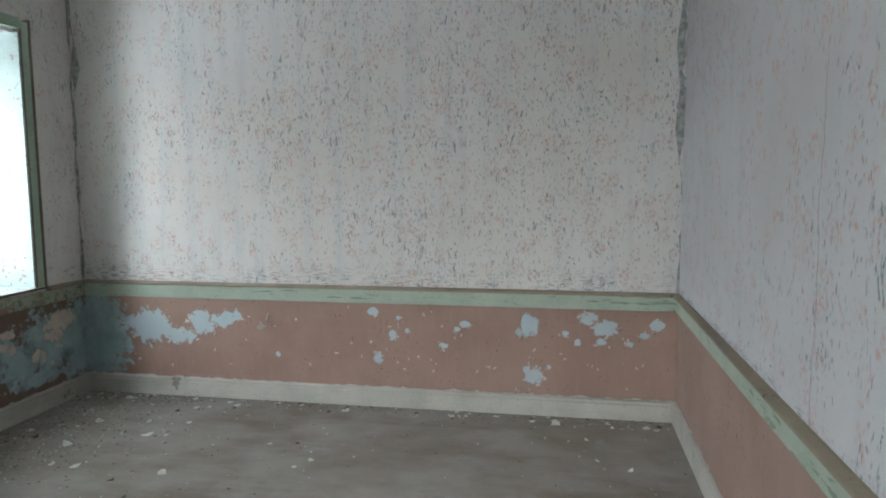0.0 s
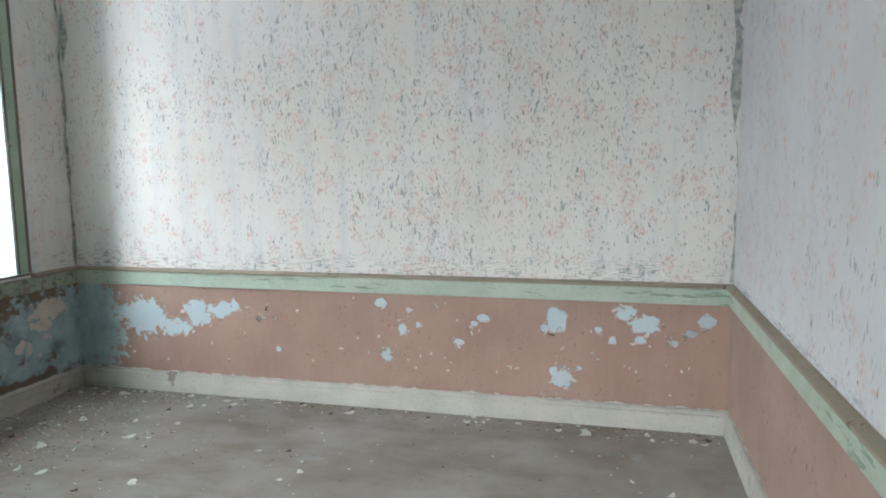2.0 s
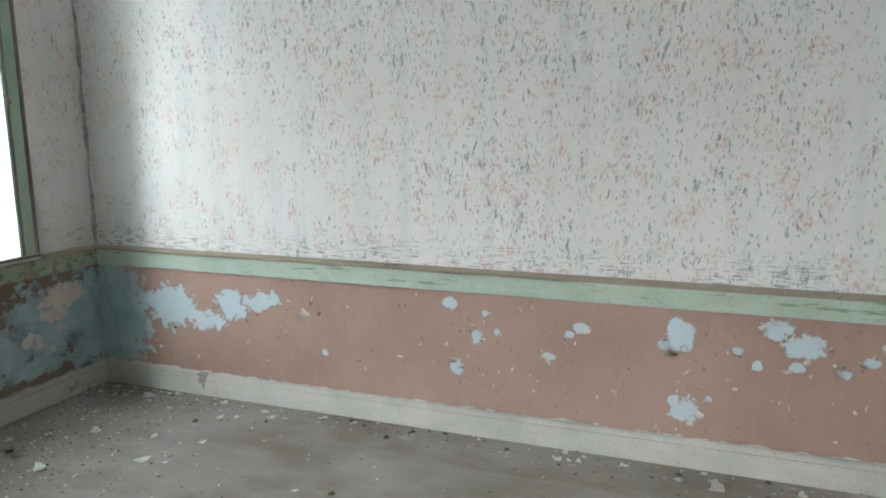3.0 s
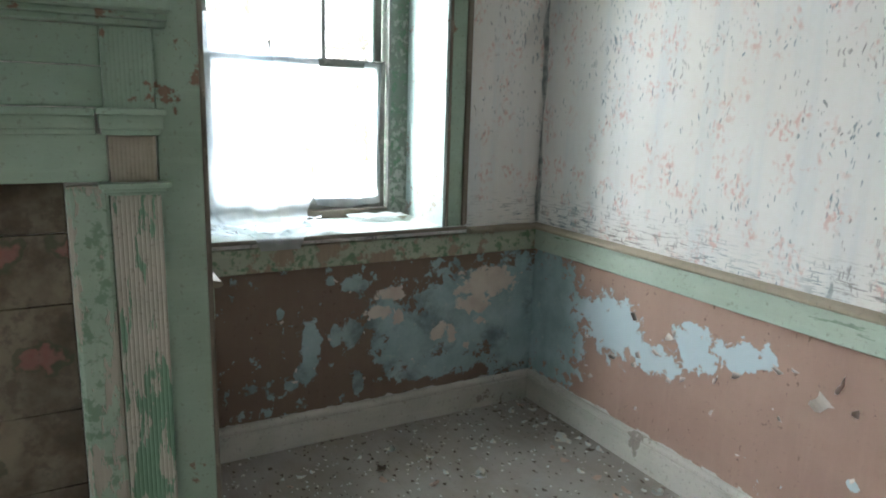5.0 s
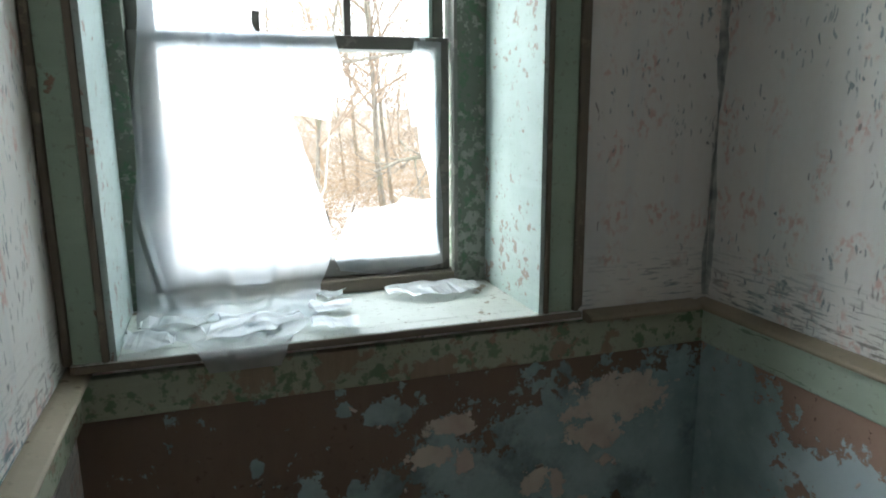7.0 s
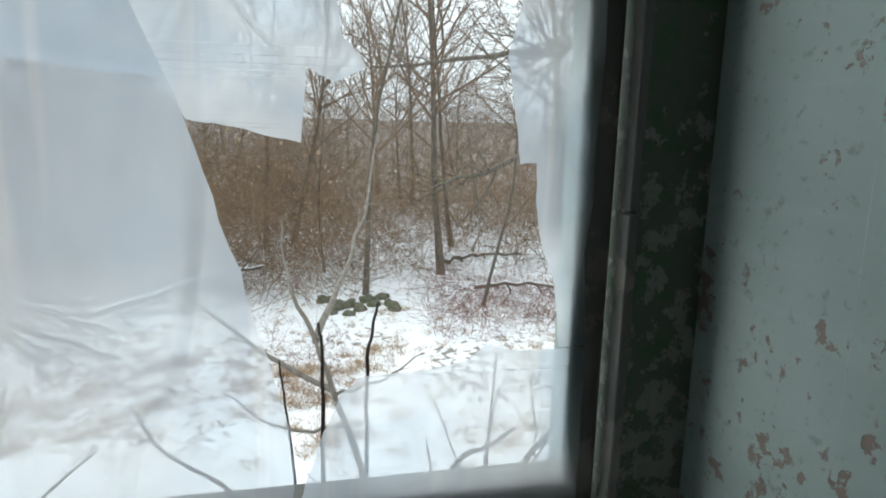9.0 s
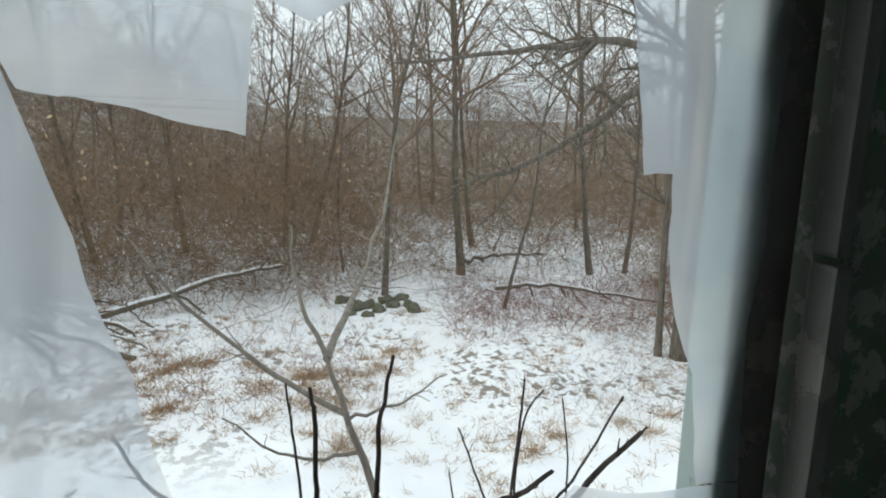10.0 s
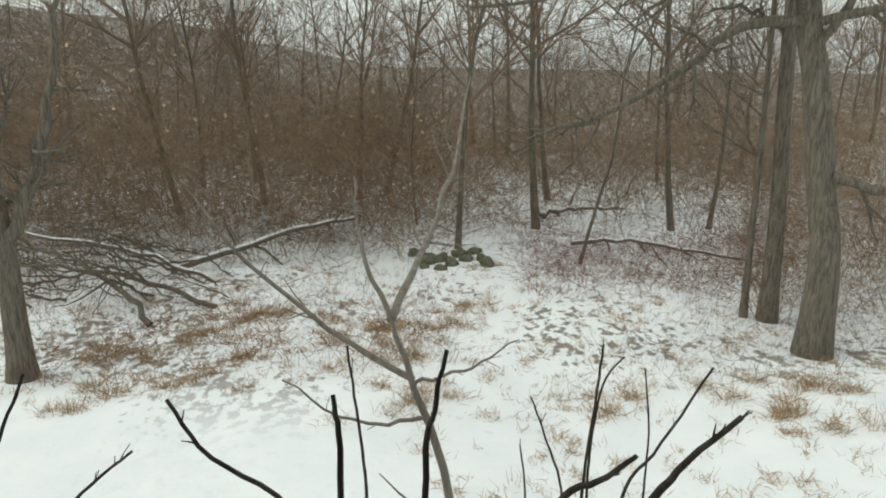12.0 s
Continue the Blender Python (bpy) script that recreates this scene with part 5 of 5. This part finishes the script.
for i in range(150):
    u = rngf.random()
    if u < 0.5:
        x, y = rngf.uniform(0.06, 4.3), -0.05 - abs(rngf.normal(0, 0.09))
    elif u < 0.8:
        x, y = 0.1 + abs(rngf.normal(0, 0.75)), rngf.uniform(-1.55, -0.06)
    else:
        x, y = rngf.uniform(0.1, 4.3), rngf.uniform(-3.4, -0.1)
    k = i % 8
    lab = ("small chip of pale paint on the floor", "small chip of pale paint on the floor", "small terracotta chip of paint on the floor", "scrap of dark debris on the floor")[k % 4]
    ob = tagged(new("paint_chip", small_flakes[k]), lab, "paint chip", "chips on the floor")
    s = rngf.uniform(0.5, 1.4)
    ob.matrix_basis = pose(x, y, 0.001, rngf.uniform(-10, 10), rngf.uniform(-10, 10), rngf.uniform(0, 360)) @ Matrix.Diagonal((s, s, s, 1))


def crumbs(name, seed, count, where, size, material, label):
    """Grit too small to count, as flat three-cornered crumbs."""
    rng = np.random.default_rng(seed)
    xy = where(rng, count)
    c = np.column_stack([xy, np.full(count, 0.0)])
    a = rng.uniform(0, 6.28, count)
    s = rng.uniform(0.3, 1.0, count) ** 2 * size
    v = []
    for j, lift in ((0, 0.001), (1, 0.002), (2, 0.004)):
        t = a + j * 2.1
        v.append(c + np.column_stack([np.cos(t) * s, np.sin(t) * s * 0.7, np.full(count, lift) + s * 0.15]))
    top = c + np.column_stack([np.zeros((count, 2)), 0.003 + s * 0.4])
    verts = np.stack([*v, top], 1).reshape(-1, 3)
    i = np.arange(count)[:, None, None] * 4
    tris = (i + np.array([[0, 1, 3], [1, 2, 3], [2, 0, 3]])[None]).reshape(-1, 3)
    me = bpy.data.meshes.new(name)
    me.from_pydata(verts, [], tris)
    me.materials.append(material)
    tagged(new(name, me), label, "debris", kind="stuff")


def near_walls(rng, n):
    pick = rng.random(n)
    x, y = rng.uniform(0.03, 4.36, n), -0.03 - np.abs(rng.normal(0, 0.12, n))
    x2, y2 = 0.03 + np.abs(rng.normal(0, 0.55, n)), rng.uniform(-1.58, -0.03, n)
    x3, y3 = rng.uniform(0.03, 4.36, n), rng.uniform(-4.6, -0.03, n)
    return np.where((pick < 0.16)[:, None], np.column_stack([x, y]), np.where((pick < 0.7)[:, None], np.column_stack([x2, y2]), np.column_stack([x3, y3])))


crumbs("paint_crumbs", 1, 900, near_walls, 0.012, CHIP, "pale paint crumbs scattered over the floor")
crumbs("dirt_crumbs", 2, 1300, near_walls, 0.014, CHIP_DARK, "dark grit and debris along the walls")

# peeling curls that stand off the walls
CURL = Nodes("curled_paint_scale")
CURL = CURL.done(CURL.mix(CURL.noise(50, 3), (0.50, 0.38, 0.32), (0.74, 0.73, 0.70)), 0.8)


def curl_mesh(seed, w, h, bend):
    rng = np.random.default_rng(seed)
    bm = bmesh.new()
    rows = []
    for j in range(5):
        t = j / 4
        a = bend * t
        out, up = h * (1 - math.cos(a)) / bend, h * math.sin(a) / bend
        ww = w * (1 - 0.5 * t) * rng.uniform(0.8, 1.2)
        rows.append([bm.verts.new((-ww / 2 + rng.normal(0, w * 0.06), -out - 0.001, -up)), bm.verts.new((ww / 2 + rng.normal(0, w * 0.06), -out - 0.001, -up))])
    for a, b in zip(rows, rows[1:]):
        bm.faces.new((a[0], a[1], b[1], b[0]))
    bmesh.ops.solidify(bm, geom=bm.faces[:], thickness=0.001)
    return mesh_from(bm, "paint_curl", CURL)


curls = [curl_mesh(i, 0.030 + 0.012 * (i % 3), 0.028 + 0.010 * (i % 2), 1.2 + 0.35 * i) for i in range(6)]
rngc = np.random.default_rng(21)
north, west = bpy.data.objects["wall_north"], bpy.data.objects["wall_west"]


def curl(wall_ob, m, scale):
    ob = new("paint_curl", curls[int(rngc.integers(0, 6))])
    ob.parent = wall_ob
    ob.matrix_basis = m @ Matrix.Diagonal((scale, scale, scale, 1))


for u, z, ru, rz in NORTH_PEEL[1:] + NORTH_PEEL_EAST:
    for _ in range(3 if ru > 0.05 else 1):
        a = rngc.uniform(0, 6.28)
        if z + rz * math.sin(a) < 0.74:
            curl(north, pose(u + ru * math.cos(a), 0.0, z + rz * 0.9 * math.sin(a), 0, rngc.uniform(-60, 60), 0), rngc.uniform(0.4, 1.0))
for x, z, tilt, size in ((1.47, 0.575, 35, 1.9), (1.50, 0.63, -70, 1.3), (2.33, 0.40, 12, 1.0), (2.37, 0.37, -25, 0.9), (0.80, 0.50, 20, 0.7), (0.72, 0.46, 60, 0.7), (2.82, 0.46, 50, 1.2), (3.0, 0.61, -20, 1.1)):
    curl(north, pose(x, 0.0, z, 0, tilt, 0), size)
for _ in range(70):
    u = rngc.choice([0.8, 1.1, 2.4, 2.5, 2.9, 3.3, 3.9]) + rngc.normal(0, 0.28)
    curl(north, pose(min(max(u, 0.4), 4.3), 0.0, rngc.uniform(0.2, 0.72), 0, rngc.uniform(-120, 120), 0), rngc.uniform(0.25, 0.75))
for u, z, ru, rz in WEST_BARE + WEST_PEEL[4:]:
    a = rngc.uniform(0, 6.28)
    if z + rz * math.sin(a) < 0.73:
        curl(west, pose(0.0, u + ru * math.cos(a), z + rz * math.sin(a), 0, 0, 90) @ pose(0, 0, 0, 0, rngc.uniform(-80, 80), 0), rngc.uniform(0.25, 0.6))

# torn paper seams in the two corners of the end wall
SEAM = Nodes("dirty_torn_paper_seam")
SEAM = SEAM.done(SEAM.mix(SEAM.step(SEAM.noise(22, 5), 0.35, 0.65), (0.24, 0.26, 0.26), (0.46, 0.46, 0.44)), 0.95, SEAM.noise(40, 3), 0.4)
for nm, x0, x1, seed, host in (("seam", 0.003, 0.016, 31, north), ("seam", EAST - 0.024, EAST - 0.003, 32, north)):
    pts = [(x0, 0.885), (x1, 0.885), *[(x1 + 0.007 * math.sin(i * 2.3 + seed), 0.885 + i * 0.19) for i in range(1, 11)], (x1, 3.0), (x0, 3.0)]
    torn_piece(nm, pts, lambda u, v: (u, -0.003, v), seed, 0.05, SEAM, host, "dirty torn paper seam in the corner")
torn_piece("seam", [(-0.004, 0.885), (-0.004, 3.0), (-0.012, 3.0), *[(-0.013 - 0.006 * math.sin(i * 1.9), 3.0 - i * 0.19) for i in range(1, 11)], (-0.014, 0.885)],
           lambda u, v: (0.003, u, v), 33, 0.05, SEAM, west, "dirty torn paper seam in the corner")
